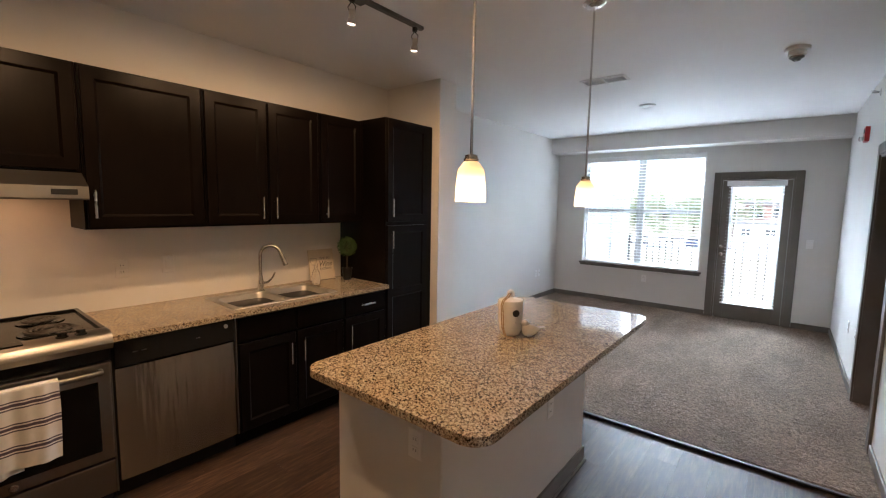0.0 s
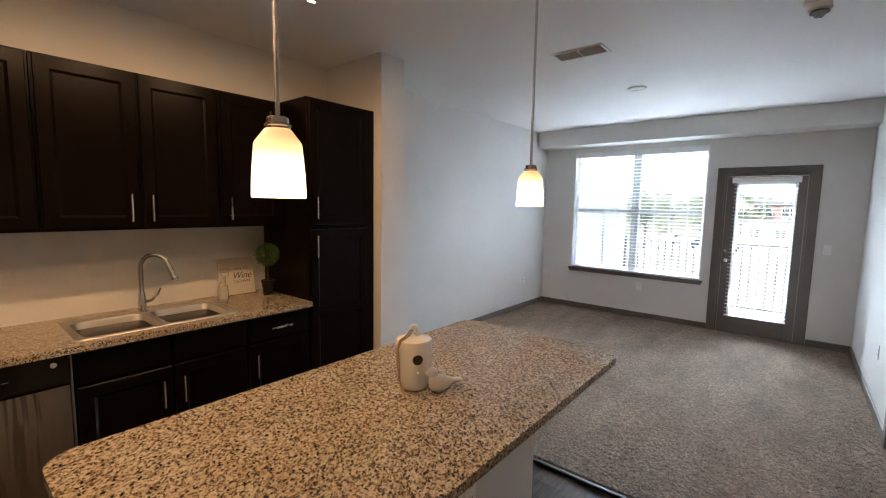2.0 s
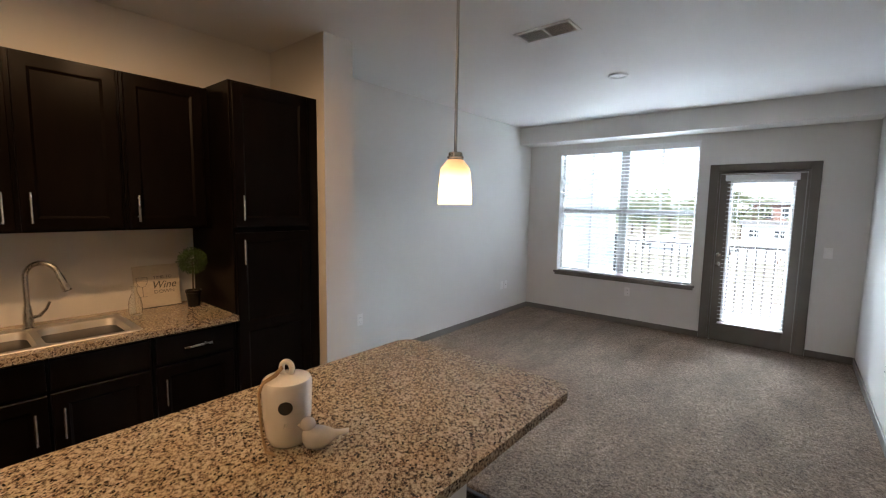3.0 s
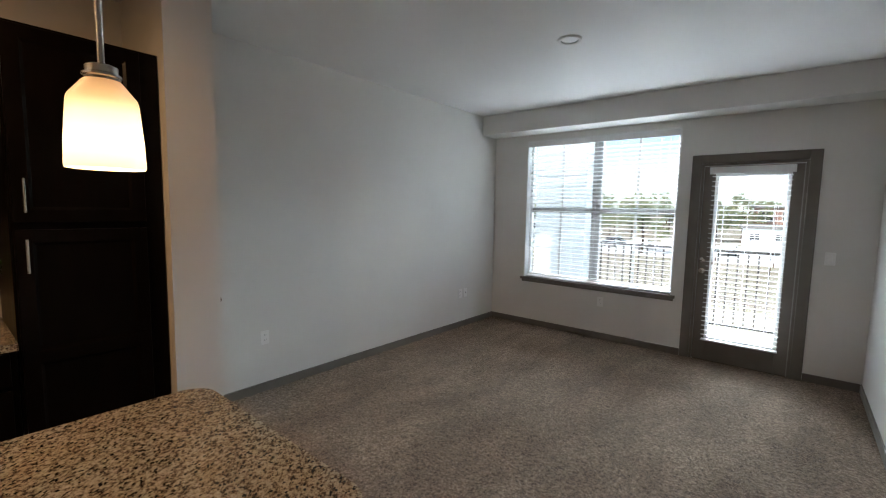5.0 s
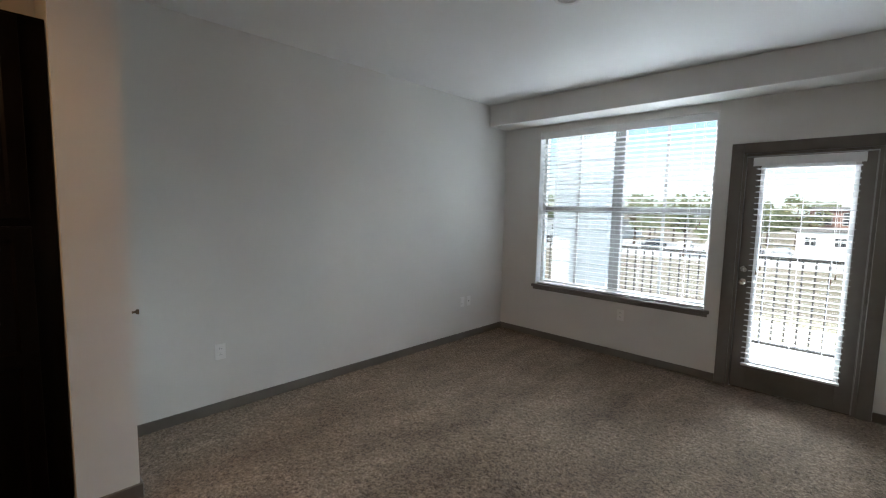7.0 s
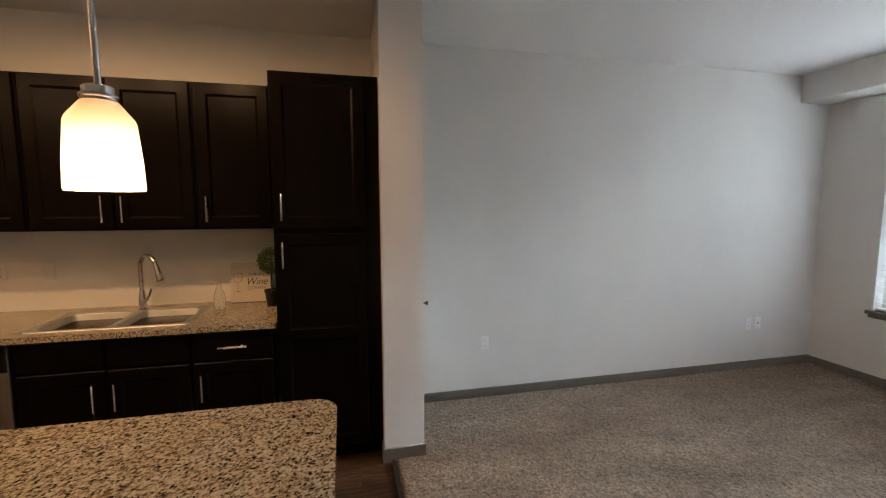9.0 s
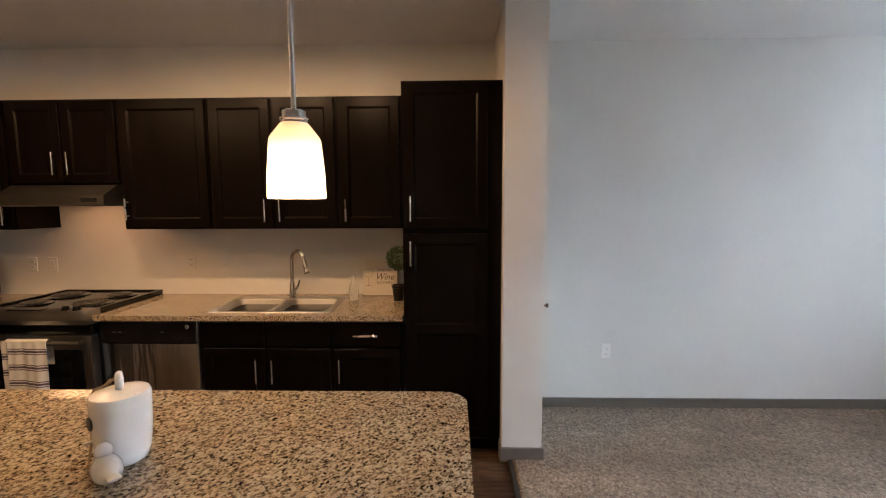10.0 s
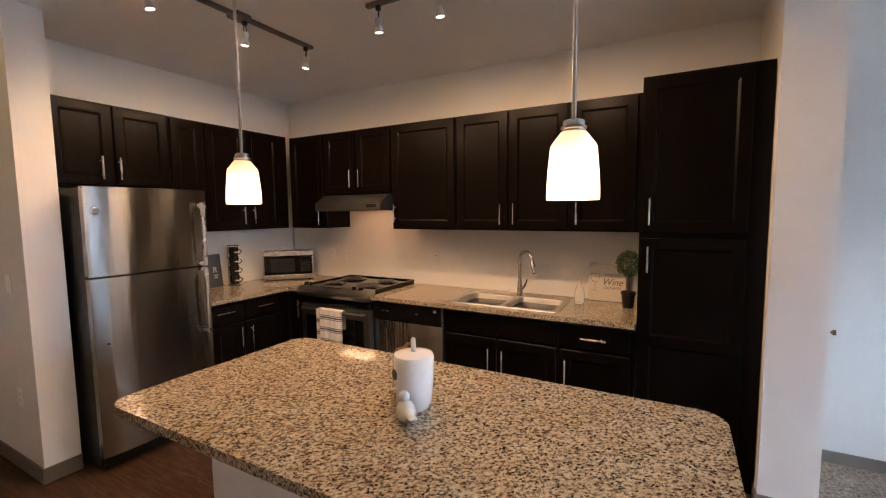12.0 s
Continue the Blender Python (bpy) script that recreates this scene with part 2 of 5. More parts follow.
SHADE_GLOW = glow("lit_opal_glass", (1.0, 0.66, 0.26), 1.0)
nt = SHADE_GLOW.node_tree
level = nt.nodes.new("ShaderNodeSeparateXYZ")
nt.links.new(nt.nodes.new("ShaderNodeNewGeometry").outputs["Position"], level.inputs[0])
reach = nt.nodes.new("ShaderNodeMapRange")
reach.inputs["From Min"].default_value, reach.inputs["From Max"].default_value = 1.60, 1.75
nt.links.new(level.outputs["Z"], reach.inputs["Value"])
nt.links.new(ramp(nt, reach.outputs[0], ((0.0, (0.8, 0.56, 0.25)), (0.3, (1.3, 0.98, 0.52)), (0.62, (0.9, 0.6, 0.3)), (0.8, (0.5, 0.27, 0.1)), (1.0, (0.28, 0.13, 0.045)))), nt.nodes["Principled BSDF"].inputs["Emission Color"])
HOOD_GLOW = glow("lit_hood_lens", (1.0, 0.50, 0.22), 1.3)
HALL_GLOW = glow("lit_hall_dome", (1.0, 0.58, 0.2), 1.5)
BULB_GLOW = glow("lit_bulb", (1.0, 0.8, 0.55), 6.0)

# ---------------------------------------------------------------- building blocks
ORIGIN = {}


def thing(name, at, label, category, group="", rz=0.0):
    """An Empty at the base of a thing; its parts are given in world metres unless it is turned."""
    ob = new(name)
    ob.empty_display_size = 0.05
    ob.matrix_world = pose(*at, 0, 0, rz)
    ORIGIN[ob] = Vector((0, 0, 0)) if rz else Vector(at)
    return tagged(ob, label, category, group)


def mesh_of(bm, name, mat, smooth=False):
    bmesh.ops.recalc_face_normals(bm, faces=bm.faces)
    me = bpy.data.meshes.new(name)
    bm.to_mesh(me)
    bm.free()
    me.materials.append(mat)
    if smooth:
        for p in me.polygons:
            p.use_smooth = True
        me.set_sharp_from_angle(angle=radians(40))
    return me


def part(name, bm, mat, parent, label="", smooth=False):
    o = ORIGIN[parent]
    if o.length:
        bmesh.ops.translate(bm, verts=bm.verts, vec=-o)
    ob = new(name, mesh_of(bm, name, mat, smooth))
    ob.parent = parent
    ORIGIN[ob] = o
    return tagged(ob, label)


def solid(name, bm, mat, label, category, group="", kind="", smooth=False, at=None):
    """A thing made of one mesh."""
    if at is None:
        at = sum((v.co for v in bm.verts), Vector()) / len(bm.verts)
        at.z = min(v.co.z for v in bm.verts)
    at = Vector(at)
    bmesh.ops.translate(bm, verts=bm.verts, vec=-at)
    ob = new(name, mesh_of(bm, name, mat, smooth))
    ob.location = at
    ORIGIN[ob] = at
    return tagged(ob, label, category, group, kind)


def box(x0, x1, y0, y1, z0, z1, bevel=0.0, bm=None, seg=1):
    b = bmesh.new()
    bmesh.ops.create_cube(b, size=1)
    for v in b.verts:
        v.co = Vector(((x0 + x1) / 2 + v.co.x * (x1 - x0), (y0 + y1) / 2 + v.co.y * (y1 - y0), (z0 + z1) / 2 + v.co.z * (z1 - z0)))
    if bevel:
        bmesh.ops.bevel(b, geom=b.edges[:], offset=bevel, segments=seg, profile=0.6, affect="EDGES")
    return join(bm, b)


def join(bm, b):
    if bm is None:
        return b
    me = bpy.data.meshes.new("tmp")
    b.to_mesh(me)
    b.free()
    bm.from_mesh(me)
    bpy.data.meshes.remove(me)
    return bm


def turn(profile, at=(0, 0, 0), n=32, axis="z", bm=None):
    """A solid of revolution from (radius, height) pairs."""
    b = bmesh.new()
    rings = []
    for r, h in profile:
        if r < 1e-5:
            rings.append([b.verts.new((0, 0, h))])
        else:
            rings.append([b.verts.new((r * math.cos(2 * math.pi * k / n), r * math.sin(2 * math.pi * k / n), h)) for k in range(n)])
    for lo, hi in zip(rings, rings[1:]):
        for k in range(n):
            a, c = lo[k % len(lo)], lo[(k + 1) % len(lo)]
            d, e = hi[k % len(hi)], hi[(k + 1) % len(hi)]
            quad = [a]
            for v in (c, e, d):
                if v not in quad:
                    quad.append(v)
            if len(quad) > 2:
                b.faces.new(quad)
    for ring in (rings[0], rings[-1]):
        if len(ring) > 2:
            b.faces.new(ring)
    m = {"z": Matrix(), "x": Matrix.Rotation(radians(90), 4, "Y"), "y": Matrix.Rotation(radians(-90), 4, "X")}[axis]
    bmesh.ops.transform(b, matrix=Matrix.Translation(at) @ m, verts=b.verts)
    return join(bm, b)


def tube(points, radius, n=10, bm=None, closed=False):
    """A round bar along points; radius is one number or one for each point."""
    b = bmesh.new()
    pts = [Vector(p) for p in points]
    rad = radius if isinstance(radius, (list, tuple)) else [radius] * len(pts)
    rings, up = [], None
    for i, p in enumerate(pts):
        q0 = pts[i - 1] if i or closed else p
        q1 = pts[(i + 1) % len(pts)] if i + 1 < len(pts) or closed else p
        d = (q1 - q0).normalized()
        if up is None:
            up = Vector((0, 0, 1)) if abs(d.z) < 0.9 else Vector((1, 0, 0))
        side = d.cross(up).normalized()
        up = side.cross(d).normalized()
        rings.append([b.verts.new(p + rad[i] * (math.cos(2 * math.pi * k / n) * side + math.sin(2 * math.pi * k / n) * up)) for k in range(n)])
    pairs = list(zip(rings, rings[1:])) + ([(rings[-1], rings[0])] if closed else [])
    for lo, hi in pairs:
        for k in range(n):
            b.faces.new((lo[k], lo[(k + 1) % n], hi[(k + 1) % n], hi[k]))
    if not closed:
        b.faces.new(rings[0])
        b.faces.new(rings[-1])
    return join(bm, b)


def slab(outline, z0, z1, bevel=0.0, seg=2):
    """A plate of any outline in plan, with rounded edges."""
    b = bmesh.new()
    lo = [b.verts.new((x, y, z0)) for x, y in outline]
    hi = [b.verts.new((x, y, z1)) for x, y in outline]
    n = len(outline)
    b.faces.new(lo[::-1])
    b.faces.new(hi)
    for k in range(n):
        b.faces.new((lo[k], lo[(k + 1) % n], hi[(k + 1) % n], hi[k]))
    if bevel:
        rim = [e for e in b.edges if abs(e.verts[0].co.z - e.verts[1].co.z) < 1e-6]
        bmesh.ops.bevel(b, geom=rim, offset=bevel, segments=seg, profile=0.5, affect="EDGES")
    return b


def rounded(x0, x1, y0, y1, r, n=8):
    pts = []
    for cx, cy, a0 in ((x1 - r, y1 - r, 0), (x0 + r, y1 - r, 90), (x0 + r, y0 + r, 180), (x1 - r, y0 + r, 270)):
        pts += [(cx + r * math.cos(radians(a0 + 90 * k / n)), cy + r * math.sin(radians(a0 + 90 * k / n))) for k in range(n + 1)]
    return pts


def text_mesh(words, size, depth=0.001):
    cu = bpy.data.curves.new("words", "FONT")
    cu.body, cu.size, cu.extrude, cu.align_x, cu.align_y = words, size, depth, "CENTER", "CENTER"
    ob = bpy.data.objects.new("words", cu)
    scene.collection.objects.link(ob)
    me = bpy.data.meshes.new_from_object(ob)
    bpy.data.objects.remove(ob)
    b = bmesh.new()
    b.from_mesh(me)
    bpy.data.meshes.remove(me)
    return b


# ---------------------------------------------------------------- the shell
XW, XE, YN, YS = -3.32, 0.49, 7.74, -0.63
H = 2.75
T = 0.14


def wall(name, bm, label):
    return solid(name, bm, WALL, label, "wall", kind="structure")


wall("wall_west", box(XW - T, XW, YS - T, YN + 0.2, 0, H), "greige painted wall behind the kitchen and living room")
wall("wall_south", box(XW, -1.13, YS - T, YS, 0, H), "greige painted wall behind the refrigerator and microwave")
wall("wall_fridge_end", box(-1.13, -0.95, -0.95, -0.135, 0, H), "greige wall end beside the refrigerator")
wall("wall_hall", box(-1.13, XE + T, -0.95 - T, -0.95, 0, H), "greige wall closing the entry hall")
wall("wall_stub", box(XW, -2.625, 3.495, 3.74, 0, H), "greige stub wall between kitchen and living room")

# east wall with the bedroom doorway
b = box(XE, XE + T, -0.95, 4.28, 0, H)
box(XE, XE + T, 5.20, YN + 0.2, 0, H, bm=b)
box(XE, XE + T, 4.28, 5.20, 2.05, H, bm=b)
wall("wall_east", b, "pale greige wall with a bedroom doorway")

# north wall with window and balcony door
WX0, WX1, WZ0, WZ1 = -2.83, -1.035, 0.655, 2.435
DX0, DX1, DZ1 = -0.835, 0.0, 2.04
TN = 0.2
b = box(XW, WX0, YN, YN + TN, 0, H)
box(WX0, WX1, YN, YN + TN, 0, WZ0, bm=b)
box(WX0, WX1, YN, YN + TN, WZ1, H, bm=b)
box(WX1, DX0, YN, YN + TN, 0, H, bm=b)
box(DX0, DX1, YN, YN + TN, DZ1, H, bm=b)
box(DX1, XE, YN, YN + TN, 0, H, bm=b)
wall("wall_north", b, "greige painted wall with window and balcony door")
solid("beam", box(XW, XE, 7.40, YN, 2.505, H, 0.004), WALL, "greige painted soffit beam along the window wall", "beam", kind="structure")
solid("ceiling", box(XW - T, XE + T, -1.09, YN + TN, H, H + 0.15), CEIL, "white painted ceiling with orange-peel texture", "ceiling", kind="structure")

# carpet with a soft uneven pile
CY = 3.555
nx, ny = 250, 280
b = bmesh.new()
xs = np.linspace(XW, XE + T, nx)
ys = np.linspace(CY, YN, ny)
verts = []
for j, y in enumerate(ys):
    for i, x in enumerate(xs):
        h = 0.022 + 0.005 * noise.noise((x * 34, y * 34, 0)) + 0.002 * noise.noise((x * 11, y * 7, 3)) + random.uniform(-0.0015, 0.0015)
        verts.append((x, y, h if 0 < j else 0.0))
faces = [(j * nx + i, j * nx + i + 1, (j + 1) * nx + i + 1, (j + 1) * nx + i) for j in range(ny - 1) for i in range(nx - 1)]
b.free()
me = bpy.data.meshes.new("carpet")
me.from_pydata(verts, [], faces)
me.materials.append(CARPET)
for p in me.polygons:
    p.use_smooth = True
tagged(new("carpet", me), "taupe cut-pile carpet covering the living room floor", "carpet", kind="structure")
solid("carpet_edge", box(-2.62, XE, CY - 0.022, CY + 0.006, 0.0, 0.02, 0.004), SEAM, "dark edging strip between carpet and plank floor", "trim", kind="structure")
subfloor = solid("floor", box(XW - T, XE + T, -1.09, YN + TN, -0.2, -0.004), SEAM, "dark brown wood-look plank floor of the kitchen", "floor", kind="structure")


def baseboard(name, x0, x1, y0, y1, label="taupe painted baseboard along the wall"):
    b = box(x0, x1, y0, y1, 0, 0.095, 0.004)
    return solid(name, b, TRIM, label, "baseboard", kind="structure")


BB = 0.014
baseboard("baseboard_west", XW, XW + BB, 3.74 + BB, YN)
baseboard("baseboard_north_window", XW + BB, -0.925, YN - BB, YN)
baseboard("baseboard_north_door", 0.09, XE - BB, YN - BB, YN)
baseboard("baseboard_east_far", XE - BB, XE, 5.295, YN)
baseboard("baseboard_east_near", XE - BB, XE, -0.95, 4.185)
baseboard("baseboard_stub_end", -2.625, -2.625 + BB, 3.495 - BB, 3.74 + BB)
baseboard("baseboard_stub_north", XW + BB, -2.625, 3.74, 3.74 + BB)
baseboard("baseboard_stub_south", -2.68, -2.625, 3.495 - BB, 3.495)
baseboard("baseboard_fridge_end", -1.13, -0.95 + BB, -0.135, -0.135 + BB)
baseboard("baseboard_hall_side", -0.95, -0.95 + BB, -0.95, -0.135)
baseboard("baseboard_hall_end", -0.95 + BB, XE - BB, -0.95, -0.95 + BB)

# ---------------------------------------------------------------- window
win = thing("window_1", ((WX0 + WX1) / 2, YN + 0.1, WZ0), "white twin sash window with thin muntins", "window")
tagged(win, kind="structure")
fy0, fy1 = YN + 0.10, YN + 0.16
xm = (WX0 + WX1) / 2
zm = 1.545
b = box(WX0, WX0 + 0.045, fy0, fy1, WZ0, WZ1, 0.004)
box(WX1 - 0.045, WX1, fy0, fy1, WZ0, WZ1, 0.004, b)
box(WX0 + 0.045, WX1 - 0.045, fy0, fy1, WZ1 - 0.05, WZ1, 0.004, b)
box(WX0 + 0.045, WX1 - 0.045, fy0, fy1, WZ0, WZ0 + 0.05, 0.004, b)
part("window_frame", b, VINYL, win)
part("mullion", box(xm - 0.055, xm + 0.055, fy0 - 0.004, fy1, WZ0 + 0.05, WZ1 - 0.05, 0.004), SASH_BACKLIT, win, "broad mullion between the sashes, grey for its backlit shade")
for x0, x1 in ((WX0 + 0.045, xm - 0.055), (xm + 0.055, WX1 - 0.045)):
    part("meeting_rail", box(x0, x1, fy0 - 0.002, fy1 - 0.01, zm - 0.03, zm + 0.03, 0.003), SASH_BACKLIT, win)
    xc = (x0 + x1) / 2
    for z0, z1, dy in ((WZ0 + 0.05, zm - 0.022, 0.018), (zm + 0.022, WZ1 - 0.05, 0.035)):
        part("muntin", box(xc - 0.013, xc + 0.013, fy0 + dy - 0.004, fy0 + dy + 0.012, z0, z1), SASH_BACKLIT, win)
        p = part("pane", box(x0, x1, fy0 + dy + 0.013, fy0 + dy + 0.017, z0, z1), GLASS, win)
        p.visible_shadow = False
b = box(WX0 - 0.035, WX1 + 0.035, YN - 0.03, YN + 0.1, WZ0 - 0.03, WZ0 + 0.002, 0.006, seg=2)
part("window_sill", b, TRIM, win, "dark taupe painted sill")
part("sill_apron", box(WX0 - 0.02, WX1 + 0.02, YN - 0.012, YN, WZ0 - 0.06, WZ0 - 0.031, 0.003), TRIM, win)
b = box(WX0, WX0 + 0.012, YN - 0.004, fy0, WZ0 + 0.003, WZ1, 0.0015)
box(WX1 - 0.012, WX1, YN - 0.004, fy0, WZ0 + 0.003, WZ1, 0.0015, b)
box(WX0 + 0.012, WX1 - 0.012, YN - 0.004, fy0, WZ1 - 0.012, WZ1, 0.0015, b)
part("window_lining", b, VINYL, win)


def blind(name, x0, x1, z0, z1, yc, label, gap=0.0475, depth=0.048, tilt=-9, valance=None, cords=()):
    t = thing(name, ((x0 + x1) / 2, yc, z0), label, "blind")
    v0, v1, vy, vh = valance
    part("valance", box(v0, v1, vy - 0.012, vy, z1 - vh, z1, 0.003), SLAT, t, "flat white valance")
    part("head_rail", box(x0, x1, yc - 0.02, yc + 0.022, z1 - vh + 0.012, z1 - 0.004, 0.002), SLAT, t)
    part("bottom_rail", box(x0, x1, yc - 0.025, yc + 0.025, z0, z0 + 0.018, 0.005, seg=2), SLAT, t)
    # one slat, slightly crowned, shared by all
    b = bmesh.new()
    rows = []
    for k in range(5):
        u = k / 4 - 0.5
        y, z = u * depth, 0.0022 * (1 - 4 * u * u)
        rows.append([b.verts.new((sx, y, z + dz)) for sx, dz in ((x0 - (x0 + x1) / 2, 0), (x1 - (x0 + x1) / 2, 0), (x1 - (x0 + x1) / 2, 0.0028), (x0 - (x0 + x1) / 2, 0.0028))])
    for lo, hi in zip(rows, rows[1:]):
        for k in range(4):
            b.faces.new((lo[k], lo[(k + 1) % 4], hi[(k + 1) % 4], hi[k]))
    b.faces.new(rows[0])
    b.faces.new(rows[-1])
    me = mesh_of(b, "slat", SLAT)
    n = int((z1 - vh - z0 - 0.03) / gap)
    for k in range(n):
        s = new("slat", me)
        s.parent = t
        s.location = (0, 0, 0.03 + (k + 0.6) * gap)
        s.rotation_euler = (radians(tilt + random.uniform(-1.2, 1.2)), 0, radians(random.uniform(-0.05, 0.05)))
    for c in cords:
        b = tube([(c, yc - 0.024, z0 + 0.018), (c, yc - 0.024, z1 - vh)], 0.0012, 5)
        tube([(c, yc + 0.024, z0 + 0.018), (c, yc + 0.024, z1 - vh)], 0.0012, 5, b)
        part("ladder_cord", b, SLAT, t)
    return t


wb = blind("window_blind", WX0 + 0.018, WX1 - 0.018, WZ0 + 0.012, WZ1 - 0.014, YN + 0.045, "white two-inch slat blind lowered over the window, slats open",
           valance=(WX0 + 0.013, WX1 - 0.013, YN + 0.012, 0.07), cords=(-2.62, -2.2, -1.93, -1.66, -1.24))


def tassel(parent, x, y, z0, z1, gap=0.012):
    for k in (-1, 1):
        b = tube([(x + k * gap / 2, y, z1), (x + k * gap, y, z0 + 0.04 + 0.02 * k)], 0.0011, 5)
        part("lift_cord", b, SLAT, parent)
        part("tassel", turn([(0.002, 0.04), (0.0045, 0.03), (0.007, 0.004), (0.006, 0.0)], (x + k * gap, y, z0 + 0.02 * k), 10), BRONZE, parent, "small dark cord tassel")


tassel(wb, -1.145, YN + 0.008, 1.40, 2.36)

# ---------------------------------------------------------------- balcony door
door = thing("door_1", ((DX0 + DX1) / 2, YN, 0), "taupe painted full-lite balcony door, closed, with blind", "door")
tagged(door, kind="structure")
b = box(DX0 - 0.088, DX0, YN - 0.018, YN, 0, DZ1 + 0.088, 0.004)
box(DX1, DX1 + 0.088, YN - 0.018, YN, 0, DZ1 + 0.088, 0.004, b)
box(DX0, DX1, YN - 0.018, YN, DZ1, DZ1 + 0.088, 0.004, b)
part("door_casing", b, TRIM, door, "flat taupe casing")
b = box(DX0, DX0 + 0.022, YN - 0.006, YN + TN, 0, DZ1, 0.002)
box(DX1 - 0.022, DX1, YN - 0.006, YN + TN, 0, DZ1, 0.002, b)
box(DX0 + 0.022, DX1 - 0.022, YN - 0.006, YN + TN, DZ1 - 0.022, DZ1, 0.002, b)
part("door_jamb", b, TRIM, door)
lx0, lx1, ly0, ly1 = DX0 + 0.022, DX1 - 0.022, YN + 0.03, YN + 0.075
gx0, gx1, gz0, gz1 = -0.70, -0.125, 0.25, 1.93
b = box(lx0, gx0, ly0, ly1, 0.02, DZ1 - 0.026, 0.003)
box(gx1, lx1, ly0, ly1, 0.02, DZ1 - 0.026, 0.003, b)
box(gx0, gx1, ly0, ly1, 0.02, gz0, 0.003, b)
box(gx0, gx1, ly0, ly1, gz1, DZ1 - 0.026, 0.003, b)
part("door_leaf", b, TRIM, door)
b = box(gx0 - 0.012, gx0 + 0.02, ly0 - 0.01, ly0 + 0.02, gz0 - 0.012, gz1 + 0.012, 0.004)
box(gx1 - 0.02, gx1 + 0.012, ly0 - 0.01, ly0 + 0.02, gz0 - 0.012, gz1 + 0.012, 0.004, b)
box(gx0 + 0.02, gx1 - 0.02, ly0 - 0.01, ly0 + 0.02, gz0 - 0.012, gz0 + 0.02, 0.004, b)
box(gx0 + 0.02, gx1 - 0.02, ly0 - 0.01, ly0 + 0.02, gz1 - 0.02, gz1 + 0.012, 0.004, b)
part("glazing_frame", b, VINYL, door, "white glazing frame")
p = part("pane", box(gx0, gx1, ly0 + 0.022, ly0 + 0.027, gz0, gz1), GLASS, door)
p.visible_shadow = False
part("threshold", box(DX0 + 0.022, DX1 - 0.022, YN - 0.02, YN + TN, 0.0, 0.02, 0.005), NICKEL, door, "bright metal threshold")
part("weatherstrip", box(DX1 - 0.030, DX1 - 0.022, YN + 0.018, YN + 0.03, 0.02, DZ1 - 0.03), GRILLE, door, "pale weatherstrip")
b = turn([(0.0, 0.014), (0.024, 0.012), (0.028, 0.0)], (-0.775, ly0, 1.06), 20)
bmesh.ops.transform(b, matrix=Matrix.Translation((-0.775, ly0, 1.06)) @ Matrix.Rotation(radians(90), 4, "X") @ Matrix.Translation((0.775, -ly0, -1.06)), verts=b.verts)
dl = part("deadbolt", b, NICKEL, door, "round nickel deadbolt", True)
part("thumb_turn", box(-0.779, -0.771, ly0 - 0.032, ly0 - 0.012, 1.045, 1.075, 0.002), NICKEL, dl)


def axis_turn(profile, at, to="-y", n=24):
    b = turn(profile, (0, 0, 0), n)
    rot = {"-y": Matrix.Rotation(radians(90), 4, "X"), "+y": Matrix.Rotation(radians(-90), 4, "X"), "+x": Matrix.Rotation(radians(90), 4, "Y"), "-x": Matrix.Rotation(radians(-90), 4, "Y")}[to]
    bmesh.ops.transform(b, matrix=Matrix.Translation(at) @ rot, verts=b.verts)
    return b


part("door_knob", axis_turn([(0.028, 0), (0.028, 0.006), (0.011, 0.01), (0.011, 0.032), (0.024, 0.04), (0.027, 0.052), (0.02, 0.062), (0, 0.064)], (-0.775, ly0, 0.95)), NICKEL, door, "round nickel knob", True)
db = blind("door_blind", -0.735, -0.105, 0.235, 2.0, YN - 0.012, "white slat blind hung on the glazed balcony door, slats open", tilt=-4,
           valance=(-0.757, -0.085, YN - 0.045, 0.07), cords=(-0.62, -0.42, -0.22))
tassel(db, -0.665, YN - 0.05, 1.05, 1.92)
tassel(db, -0.20, YN - 0.05, 1.03, 1.92)

# ---------------------------------------------------------------- bedroom doorway
d2 = thing("door_2", (XE, 4.74, 0), "taupe painted bedroom door, closed, in a taupe casing", "door")
tagged(d2, kind="structure")
b = box(XE - 0.018, XE, 5.20, 5.288, 0, 2.138, 0.004)
box(XE - 0.018, XE, 4.192, 4.28, 0, 2.138, 0.004, b)
box(XE - 0.018, XE, 4.28, 5.20, 2.05, 2.138, 0.004, b)
part("door_casing", b, TRIM, d2)
b = box(XE - 0.006, XE + T, 5.18, 5.20, 0, 2.05, 0.002)
box(XE - 0.006, XE + T, 4.28, 4.30, 0, 2.05, 0.002, b)
box(XE - 0.006, XE + T, 4.30, 5.18, 2.03, 2.05, 0.002, b)
part("door_jamb", b, TRIM, d2)
b = box(XE + 0.1, XE + 0.138, 4.303, 5.177, 0.015, 2.027, 0.003)
for z0, z1 in ((0.2, 0.95), (1.1, 1.9)):
    box(XE + 0.094, XE + 0.1, 4.42, 5.06, z0, z1, 0.004, b)
part("door_leaf", b, TRIM, d2)
part("door_knob", axis_turn([(0.028, 0), (0.028, 0.006), (0.011, 0.01), (0.011, 0.032), (0.024, 0.04), (0.027, 0.052), (0.02, 0.062), (0, 0.064)], (XE + 0.1, 4.37, 0.95), "-x"), NICKEL, d2, "round nickel knob", True)

